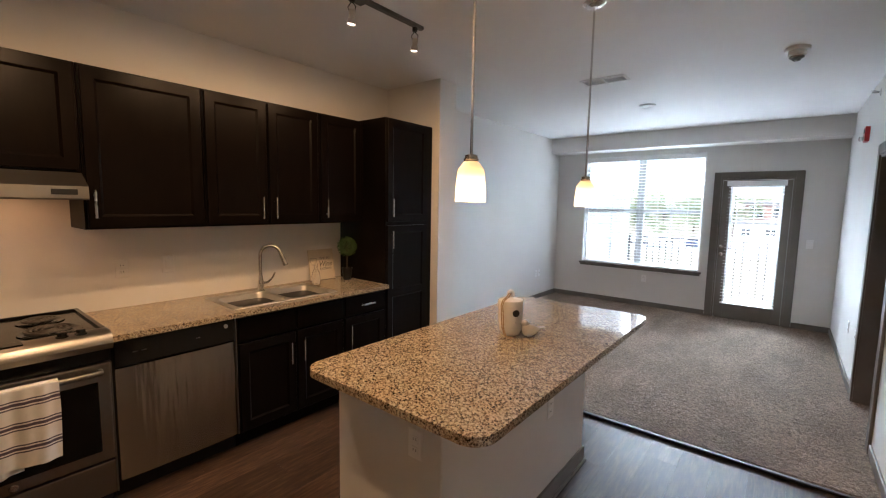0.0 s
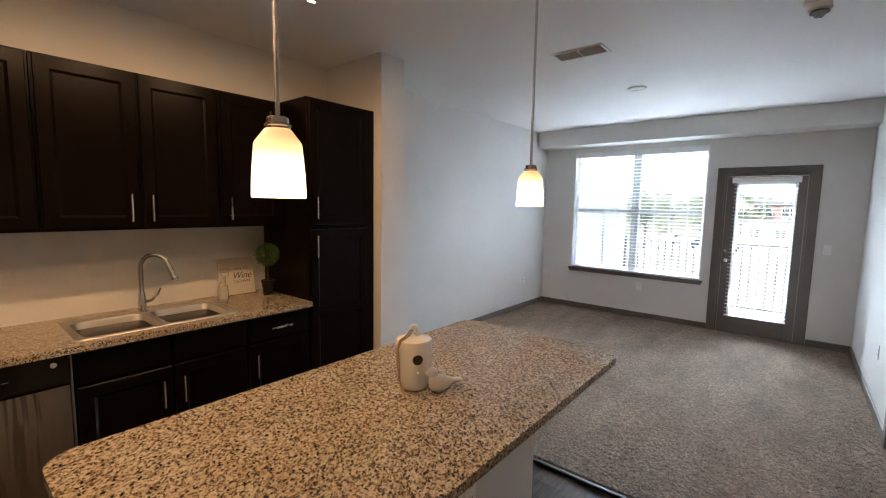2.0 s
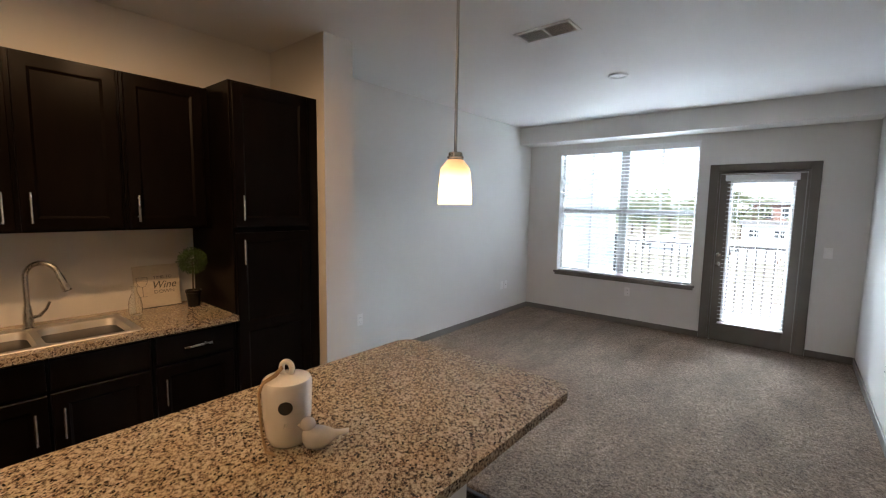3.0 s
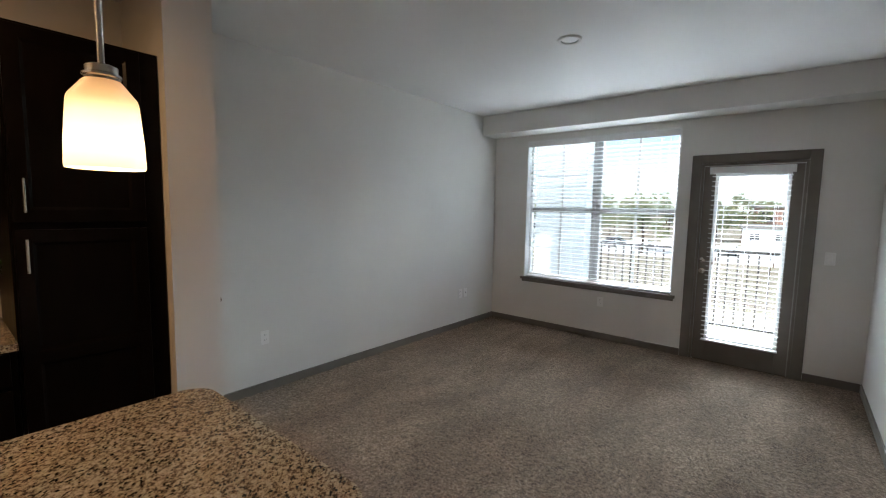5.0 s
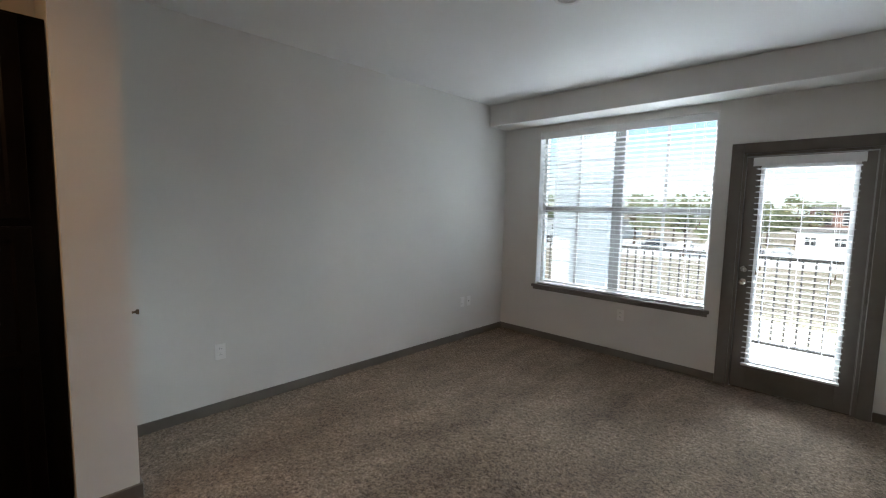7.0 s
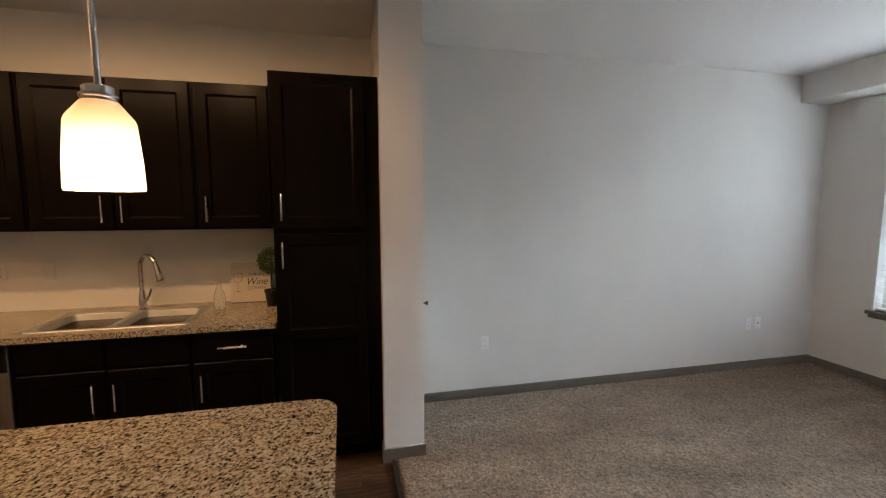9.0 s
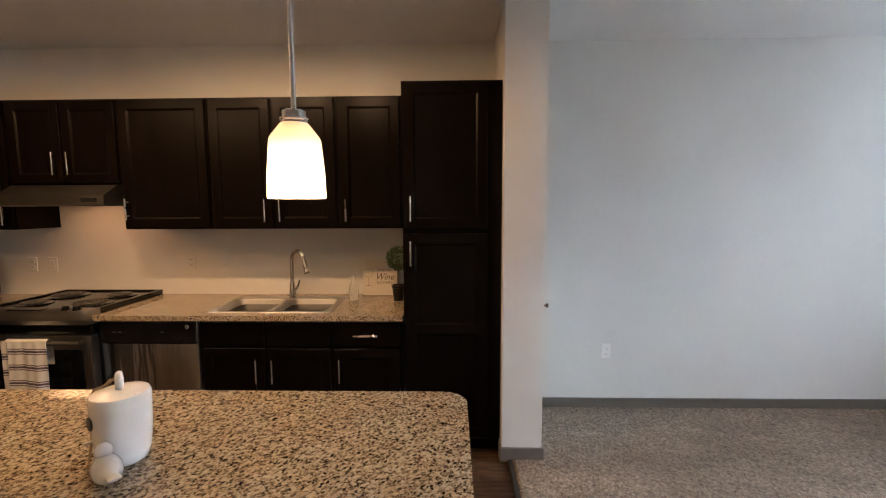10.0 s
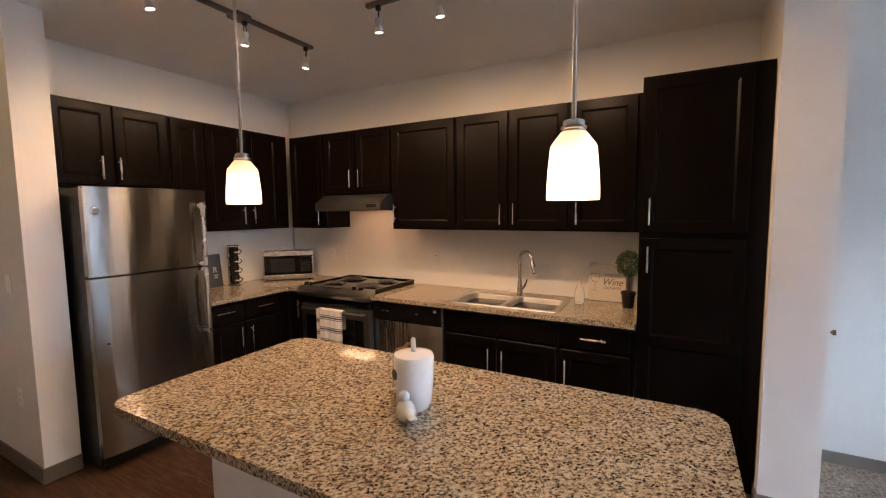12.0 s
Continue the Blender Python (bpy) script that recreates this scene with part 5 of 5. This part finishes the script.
part("shoe_moulding", box(BX1 + 0.014, BX1 + 0.028, BY0 - 0.02, BY1 + 0.02, 0, 0.022, 0.006), TRIM, isl)
solid("island_worktop", slab(rounded(IX0, IX1, IY0, IY1, 0.085, 10), IZ0, IZ1, 0.006, 3), GRANITE, "polished speckled tan granite island top with rounded corners", "countertop")


def wall_plate(name, at, facing, kind, label, group="wall plates", skin=PLATE):
    """facing: unit normal axis; kind: outlet, switch or blank. Built flat in x-z and turned."""
    rz = {"-y": 0, "+x": 90, "+y": 180, "-x": -90}[facing]
    t = thing(name, at, label, "outlet" if kind == "outlet" else "switch", group, rz=rz or 0.0001)
    pl = part("plate", box(-0.036, 0.036, -0.006, 0.0, -0.058, 0.058, 0.003), skin, t)
    if kind == "outlet":
        for dz in (-0.021, 0.021):
            r = part("socket", box(-0.017, 0.017, -0.008, -0.005, dz - 0.014, dz + 0.014, 0.002), skin, pl)
            b = box(-0.008, -0.0055, -0.0084, -0.0076, dz - 0.004, dz + 0.006)
            box(0.0055, 0.008, -0.0084, -0.0076, dz - 0.004, dz + 0.006, bm=b)
            part("slots", b, SLOT, pl)
    elif kind == "switch":
        part("rocker", box(-0.016, 0.016, -0.009, -0.005, -0.032, 0.032, 0.002), skin, pl)
    else:
        part("jack", box(-0.008, 0.008, -0.009, -0.005, -0.008, 0.008, 0.002), GRILLE, pl)
    return t


wall_plate("outlet", (-1.08, BY0, 0.70), "-y", "outlet", "ivory outlet plate on the island's end panel")
wall_plate("outlet", (BX1, 2.42, 0.545), "+x", "outlet", "ivory outlet plate on the island's long side")
wall_plate("outlet", (XW, 1.185, 1.16), "+x", "outlet", "ivory outlet plate above the worktop", skin=WALL)
wall_plate("switch", (XW, 1.445, 1.165), "+x", "switch", "ivory switch plate above the worktop", skin=WALL)
wall_plate("outlet", (XW, -0.06, 1.145), "+x", "outlet", "ivory outlet plate behind the range corner", skin=WALL)
wall_plate("switch", (XW, 0.10, 1.145), "+x", "switch", "ivory switch plate behind the range corner", skin=WALL)
wall_plate("outlet", (XW, 4.365, 0.468), "+x", "outlet", "white outlet plate low on the living room wall")
wall_plate("outlet", (XW, 6.985, 0.457), "+x", "outlet", "white outlet plate low on the wall near the corner")
wall_plate("cable_plate", (XW, 7.095, 0.457), "+x", "jack", "white cable plate beside an outlet")
wall_plate("outlet", (-1.79, YN, 0.468), "-y", "outlet", "white outlet plate under the window")
wall_plate("switch", (0.20, YN, 1.16), "-y", "switch", "white switch plate beside the balcony door")
wall_plate("switch", (XE, 5.40, 1.175), "-x", "switch", "white switch plate beside the bedroom doorway")
wall_plate("outlet", (XE, 5.98, 0.49), "-x", "outlet", "white outlet plate low on the side wall")
wall_plate("cable_plate", (XE, 5.45, 0.515), "-x", "jack", "white cable plate low on the side wall")
wall_plate("switch", (-0.95, -0.395, 1.172), "+x", "switch", "white switch plate on the hall wall end")
wall_plate("outlet", (-0.95, -0.376, 0.479), "+x", "outlet", "white outlet plate on the hall wall end")

# small lever that peeps past the stub wall
ds = thing("coat_hook", (-2.74, 3.74, 0.96), "small dark metal wall hook on stub wall", "hook")
part("rose", axis_turn([(0.02, 0), (0.02, 0.005), (0, 0.006)], (-2.74, 3.74, 0.96), "+y", 16), NICKEL, ds)
part("peg", axis_turn([(0.006, 0), (0.006, 0.03), (0.013, 0.034), (0.014, 0.044), (0, 0.047)], (-2.74, 3.744, 0.96), "+y", 16), BRONZE, ds, "dark peg")

# ---------------------------------------------------------------- birdhouse jar and bird
jx, jy = -1.16, 2.33
jar = thing("birdhouse_jar", (jx, jy, IZ1), "white glazed ceramic birdhouse jar with jute twine loop", "ornament")
prof = [(0.0, 0.0), (0.044, 0.0), (0.052, 0.006), (0.060, 0.03), (0.066, 0.09), (0.068, 0.15), (0.068, 0.178), (0.064, 0.186), (0.03, 0.196), (0.0, 0.199)]
part("body", turn(prof, (jx, jy, IZ1), 48), CERAMIC, jar, smooth=True)
ring = [(jx + 0.0155 * math.cos(a) * 0.84, jy + 0.0155 * math.cos(a) * 0.55, IZ1 + 0.212 + 0.021 * math.sin(a)) for a in [2 * math.pi * k / 20 for k in range(20)]]
part("ring_handle", tube(ring, 0.0082, 12, closed=True), CERAMIC, jar, smooth=True)
ha = radians(-35)
hx, hy = math.cos(ha), math.sin(ha)
# dark disc on the closed body; its colour is the hole's shade
b = turn([(0.0, 0.004), (0.0175, 0.004), (0.019, 0.0)], (0, 0, 0), 24)
bmesh.ops.transform(b, matrix=Matrix.Translation((jx + hx * 0.0663, jy + hy * 0.0663, IZ1 + 0.126)) @ Matrix.Rotation(ha, 4, "Z") @ Matrix.Rotation(radians(88), 4, "Y"), verts=b.verts)
part("entry_hole", b, SLOT, jar, "dark round disc standing in for the shaded entry hole")
part("perch", tube([(jx + hx * 0.06, jy + hy * 0.06, IZ1 + 0.078), (jx + hx * 0.084, jy + hy * 0.084, IZ1 + 0.078)], 0.0045, 10), CERAMIC, jar, smooth=True)
tw_pts = [(jx - 0.003, jy - 0.012, IZ1 + 0.222), (jx - 0.006, jy - 0.035, IZ1 + 0.203), (jx - 0.012, jy - 0.063, IZ1 + 0.19), (jx - 0.012, jy - 0.078, IZ1 + 0.165), (jx - 0.008, jy - 0.079, IZ1 + 0.11), (jx - 0.004, jy - 0.076, IZ1 + 0.05), (jx + 0.012, jy - 0.074, IZ1 + 0.006), (jx + 0.04, jy - 0.066, IZ1 + 0.004)]
b = tube(tw_pts, 0.003, 8)
tube([(p[0] + 0.012, p[1] - 0.004 + 0.003 * math.sin(i * 2), p[2] + (0.0 if i < 6 else 0.001)) for i, p in enumerate(tw_pts)], 0.003, 8, b)
part("twine", b, TWINE, jar, "frayed jute twine", True)


def bird():
    t = thing("bird_figurine", (-1.065, 2.36, IZ1), "small pearl-glazed ceramic bird beside the jar", "figurine", rz=-40)
    b = bmesh.new()
    bx, by, bz = 0.0, 0.0, 0.0
    # rings along the body from breast to tail: y offset, height, half width, half height
    rows = ((-0.038, 0.040, 0.004, 0.006), (-0.035, 0.038, 0.018, 0.022), (-0.024, 0.035, 0.028, 0.032), (-0.004, 0.033, 0.033, 0.033), (0.018, 0.032, 0.031, 0.030),
            (0.036, 0.034, 0.024, 0.022), (0.050, 0.037, 0.015, 0.012), (0.064, 0.041, 0.0135, 0.007), (0.084, 0.044, 0.0145, 0.005), (0.088, 0.045, 0.012, 0.003))
    rings = []
    for dy, hz, w, h in rows:
        rings.append([b.verts.new((bx + w * math.cos(2 * math.pi * k / 20), by + dy, bz + hz + h * math.sin(2 * math.pi * k / 20))) for k in range(20)])
    for lo, hi in zip(rings, rings[1:]):
        for k in range(20):
            b.faces.new((lo[k], lo[(k + 1) % 20], hi[(k + 1) % 20], hi[k]))
    b.faces.new(rings[0])
    b.faces.new(rings[-1])
    h = bmesh.new()
    bmesh.ops.create_uvsphere(h, u_segments=20, v_segments=14, radius=0.0205)
    for v in h.verts:
        v.co = Vector((bx + v.co.x * 0.95, by - 0.022 + v.co.y * 1.05, bz + 0.071 + v.co.z))
    join(b, h)
    k = bmesh.new()
    bmesh.ops.create_cone(k, cap_ends=True, segments=10, radius1=0.0055, radius2=0.0005, depth=0.013)
    bmesh.ops.transform(k, matrix=Matrix.Translation((bx, by - 0.048, bz + 0.069)) @ Matrix.Rotation(radians(95), 4, "X"), verts=k.verts)
    join(b, k)
    box(bx - 0.012, bx + 0.012, by - 0.012, by + 0.016, bz, bz + 0.006, 0.002, b)
    part("figure", b, BIRD, t, smooth=True)


bird()

# ---------------------------------------------------------------- pendants


def pendant(x, y, z):
    t = thing("pendant_lamp", (x, y, z), "lit opal glass pendant lamp on a brushed nickel rod", "pendant lamp", "pendant lamps over the island")
    prof = [(0.0575, 0.0), (0.059, 0.004), (0.057, 0.052), (0.0515, 0.117), (0.049, 0.124), (0.030, 0.149), (0.026, 0.153), (0.024, 0.149), (0.046, 0.123), (0.055, 0.052), (0.0555, 0.002), (0.0575, 0.0)]
    part("shade", turn(prof, (x, y, z), 40), SHADE_GLOW, t, "lit white opal glass shade", True)
    part("cap", turn([(0.0, 0.0), (0.027, 0.0), (0.027, 0.014), (0.029, 0.016), (0.029, 0.02), (0.024, 0.022), (0.024, 0.033), (0.018, 0.036), (0.0, 0.036)], (x, y, z + 0.1425), 28), NICKEL, t, smooth=True)
    part("rod", tube([(x, y, z + 0.178), (x, y, 2.72)], 0.0055, 10), NICKEL, t, smooth=True)
    part("canopy", turn([(0.0, 0.0), (0.012, 0.0), (0.05, 0.014), (0.062, 0.022), (0.062, 0.031), (0, 0.031)], (x, y, 2.7185), 32), NICKEL, t, smooth=True)
    lamp("pendant_bulb", "POINT", 7.2, WARM, pose(x, y, z + 0.022), radius=0.02)


pendant(-1.005, 1.716, 1.613)
pendant(-0.997, 2.876, 1.602)

# ---------------------------------------------------------------- track lights


def track_light(name, p0, p1, heads, aims):
    p0, p1 = Vector(p0), Vector(p1)
    t = thing(name, tuple((p0 + p1) / 2), "dark metal track light with small nickel heads, lit", "track light", "kitchen track lights")
    along_x = abs(p1.x - p0.x) > abs(p1.y - p0.y)
    if along_x:
        part("track", box(min(p0.x, p1.x), max(p0.x, p1.x), p0.y - 0.017, p0.y + 0.017, 2.728, H, 0.003), TRACK, t, "dark metal track")
    else:
        part("track", box(p0.x - 0.017, p0.x + 0.017, min(p0.y, p1.y), max(p0.y, p1.y), 2.728, H, 0.003), TRACK, t, "dark metal track")
    mid = (p0 + p1) / 2
    part("feed_box", box(mid.x - 0.05, mid.x + 0.05, mid.y - 0.05, mid.y + 0.05, 2.722, H - 0.0005, 0.006), TRACK, t)
    for h, aim in zip(heads, aims):
        h = Vector(h)
        hd = part("head", head_mesh(h, aim), HEAD, t, "small satin nickel lamp head", True)
        d = (Vector(aim) - h).normalized()
        b = box(h.x - 0.012, h.x + 0.012, h.y - 0.012, h.y + 0.012, 2.70, 2.728, 0.002)
        tube([(h.x, h.y, 2.70), (h.x + 0.018, h.y + 0.012, 2.675), h + Vector((0.012, 0.008, 0.03)), h], 0.003, 6, b)
        tube([(h.x - 0.006, h.y, 2.70), (h.x - 0.02, h.y - 0.012, 2.672), h], 0.003, 6, b)
        part("stem", b, BLACK_MATT, hd, "dark wire stem")
        part("lens", disc_mesh(h + d * 0.0372, d, 0.018), BULB_GLOW, hd, "lit lens")
        lamp("track_spot", "SPOT", 8.8, WARM, look(tuple(h + d * 0.046), aim), cone=177)


def head_mesh(h, aim):
    d = (Vector(aim) - h).normalized()
    return tube([h - d * 0.04, h - d * 0.037, h - d * 0.012, h - d * 0.010, h + d * 0.008, h + d * 0.010, h + d * 0.036, h + d * 0.0365], [0.012, 0.019, 0.020, 0.0165, 0.0165, 0.022, 0.024, 0.023], 18)


def disc_mesh(c, d, r):
    b = bmesh.new()
    bmesh.ops.create_circle(b, cap_ends=True, segments=18, radius=r)
    bmesh.ops.transform(b, matrix=Matrix.Translation(c) @ d.to_track_quat("Z", "Y").to_matrix().to_4x4(), verts=b.verts)
    return b


track_light("track_light", (-2.01, 1.50, 2.74), (-2.01, 2.55, 2.74), [(-2.01, 1.58, 2.62), (-2.01, 1.97, 2.62), (-2.01, 2.48, 2.62)],
            [(-2.38, 1.45, 0.9), (-2.36, 2.0, 0.9), (-2.4, 2.6, 0.9)])
track_light("track_light", (-2.30, 0.775, 2.74), (-1.15, 0.775, 2.74), [(-2.24, 0.775, 2.62), (-1.76, 0.775, 2.62), (-1.22, 0.775, 2.62)],
            [(-2.2, 0.42, 0.9), (-1.85, 0.4, 0.9), (-1.75, 1.0, 0.0)])

# ---------------------------------------------------------------- things on ceiling and walls
vt = thing("ceiling_vent", (-1.445, 4.405, H), "white two-panel ceiling vent register", "vent")
vx0, vx1, vy0, vy1 = -1.645, -1.248, 4.305, 4.505
b = box(vx0, vx1, vy0, vy0 + 0.022, H - 0.01, H, 0.003)
box(vx0, vx1, vy1 - 0.022, vy1, H - 0.01, H, 0.003, b)
box(vx0, vx0 + 0.022, vy0 + 0.022, vy1 - 0.022, H - 0.01, H, 0.003, b)
box(vx1 - 0.022, vx1, vy0 + 0.022, vy1 - 0.022, H - 0.01, H, 0.003, b)
box(-1.453, -1.441, vy0 + 0.022, vy1 - 0.022, H - 0.009, H, 0.002, b)
part("frame", b, WHITE, vt)
part("backing", box(vx0 + 0.022, vx1 - 0.022, vy0 + 0.022, vy1 - 0.022, H - 0.001, H), GRILLE, vt)
me = None
for k in range(13):
    y = vy0 + 0.028 + k * 0.0118
    b = box(vx0 + 0.022, vx1 - 0.022, -0.005, 0.005, -0.0008, 0.0008)
    if me is None:
        bmesh.ops.transform(b, matrix=Matrix.Rotation(radians(35), 4, "X"), verts=b.verts)
        bmesh.ops.translate(b, verts=b.verts, vec=(1.445, 0, 0))
        me = mesh_of(b, "slat", PLATE)
    else:
        b.free()
    s = new("slat", me)
    s.parent = vt
    s.location = (0, y - 4.405, -0.005)

dk = thing("recessed_light", (-1.38, 5.645, H), "round flush white recessed ceiling light, off", "ceiling light")
part("trim_ring", turn([(0.055, -0.001), (0.06, -0.012), (0.078, -0.014), (0.085, -0.004), (0.085, 0.0), (0.055, 0.0)], (-1.38, 5.645, H), 36), WHITE, dk, smooth=True)
part("diffuser", turn([(0.0, -0.008), (0.04, -0.007), (0.056, -0.003), (0.056, -0.001), (0, -0.001)], (-1.38, 5.645, H), 32), PLATE, dk, smooth=True)

sm = thing("smoke_detector", (-0.092, 4.40, H), "white ceiling smoke detector with clear strobe lens", "smoke detector")
part("base", turn([(0.0, 0.0), (0.075, 0.0), (0.075, -0.012), (0.068, -0.022), (0, -0.022)], (-0.092, 4.40, H), 32), PLATE, sm, smooth=True)
part("collar", turn([(0.052, -0.022), (0.055, -0.05), (0.048, -0.058), (0, -0.058)], (-0.092, 4.40, H), 32), WHITE, sm, smooth=True)
part("strobe_lens", turn([(0.034, -0.058), (0.032, -0.075), (0.02, -0.088), (0, -0.09)], (-0.092, 4.40, H), 24), GLASS, sm, "clear strobe lens", True)
part("grille", turn([(0.04, -0.055), (0.046, -0.066), (0.04, -0.07), (0.036, -0.06)], (-0.092, 4.40, H), 24), GRILLE, sm, smooth=True)

fa = thing("fire_alarm", (XE, 6.14, 2.29), "red wall fire alarm strobe with clear lens", "fire alarm")
part("housing", box(XE - 0.035, XE, 6.08, 6.20, 2.265, 2.405, 0.006, seg=2), RED, fa)
part("strobe_lens", box(XE - 0.07, XE - 0.035, 6.105, 6.175, 2.275, 2.315, 0.012, seg=2), GLASS, fa, "clear strobe lens")
part("horn_slots", box(XE - 0.037, XE - 0.0345, 6.10, 6.18, 2.345, 2.385), SLOT, fa)

sp = thing("sprinkler", (XE, 5.70, 2.62), "small white sidewall fire sprinkler", "sprinkler")
part("escutcheon", axis_turn([(0.035, 0), (0.035, 0.004), (0.02, 0.01), (0, 0.01)], (XE, 5.70, 2.635), "-x", 24), WHITE, sp)
part("nozzle", axis_turn([(0.009, 0.008), (0.009, 0.04), (0.006, 0.055), (0, 0.056)], (XE, 5.70, 2.635), "-x", 14), WHITE, sp)
part("deflector", box(XE - 0.062, XE - 0.03, 5.682, 5.718, 2.648, 2.651), WHITE, sp)

# flush lamp of the entry hall, behind the walker
hl = thing("hall_ceiling_lamp", (-0.35, -0.45, H), "round flush lit ceiling lamp in the entry hall", "ceiling lamp")
part("base", turn([(0.0, 0.0), (0.15, 0.0), (0.15, -0.02), (0.0, -0.02)], (-0.35, -0.45, H), 32), NICKEL, hl)
part("dome", turn([(0.14, -0.02), (0.135, -0.05), (0.1, -0.085), (0.05, -0.1), (0.0, -0.103)], (-0.35, -0.45, H), 32), HALL_GLOW, hl, "lit opal dome", True)

# ---------------------------------------------------------------- floor planks
PW, PL = 0.178, 1.22
rnd = random.Random(5)
stock = {}


def plank_mesh(length, width):
    key = (round(length, 3), round(width, 3))
    if key not in stock:
        b = box(-width / 2 + 0.0002, width / 2 - 0.0002, -length / 2 + 0.0002, length / 2 - 0.0002, -0.0045, 0.0, 0.0006)
        stock[key] = mesh_of(b, "plank", PLANK)
    return stock[key]


x = XW
row = 0
while x < XE + T - 0.01:
    w = min(PW, XE + T - x)
    y = -0.95 - PL * ((row * 0.37) % 1)
    while y < CY - 0.01:
        y0, y1 = max(y, -0.95), min(y + PL, CY)
        if y1 - y0 > 0.03:
            o = new("plank", plank_mesh(y1 - y0, w))
            o.parent = subfloor
            o.location = Vector((x + w / 2, (y0 + y1) / 2, 0.0)) - ORIGIN[subfloor]
        y += PL
    x += PW
    row += 1
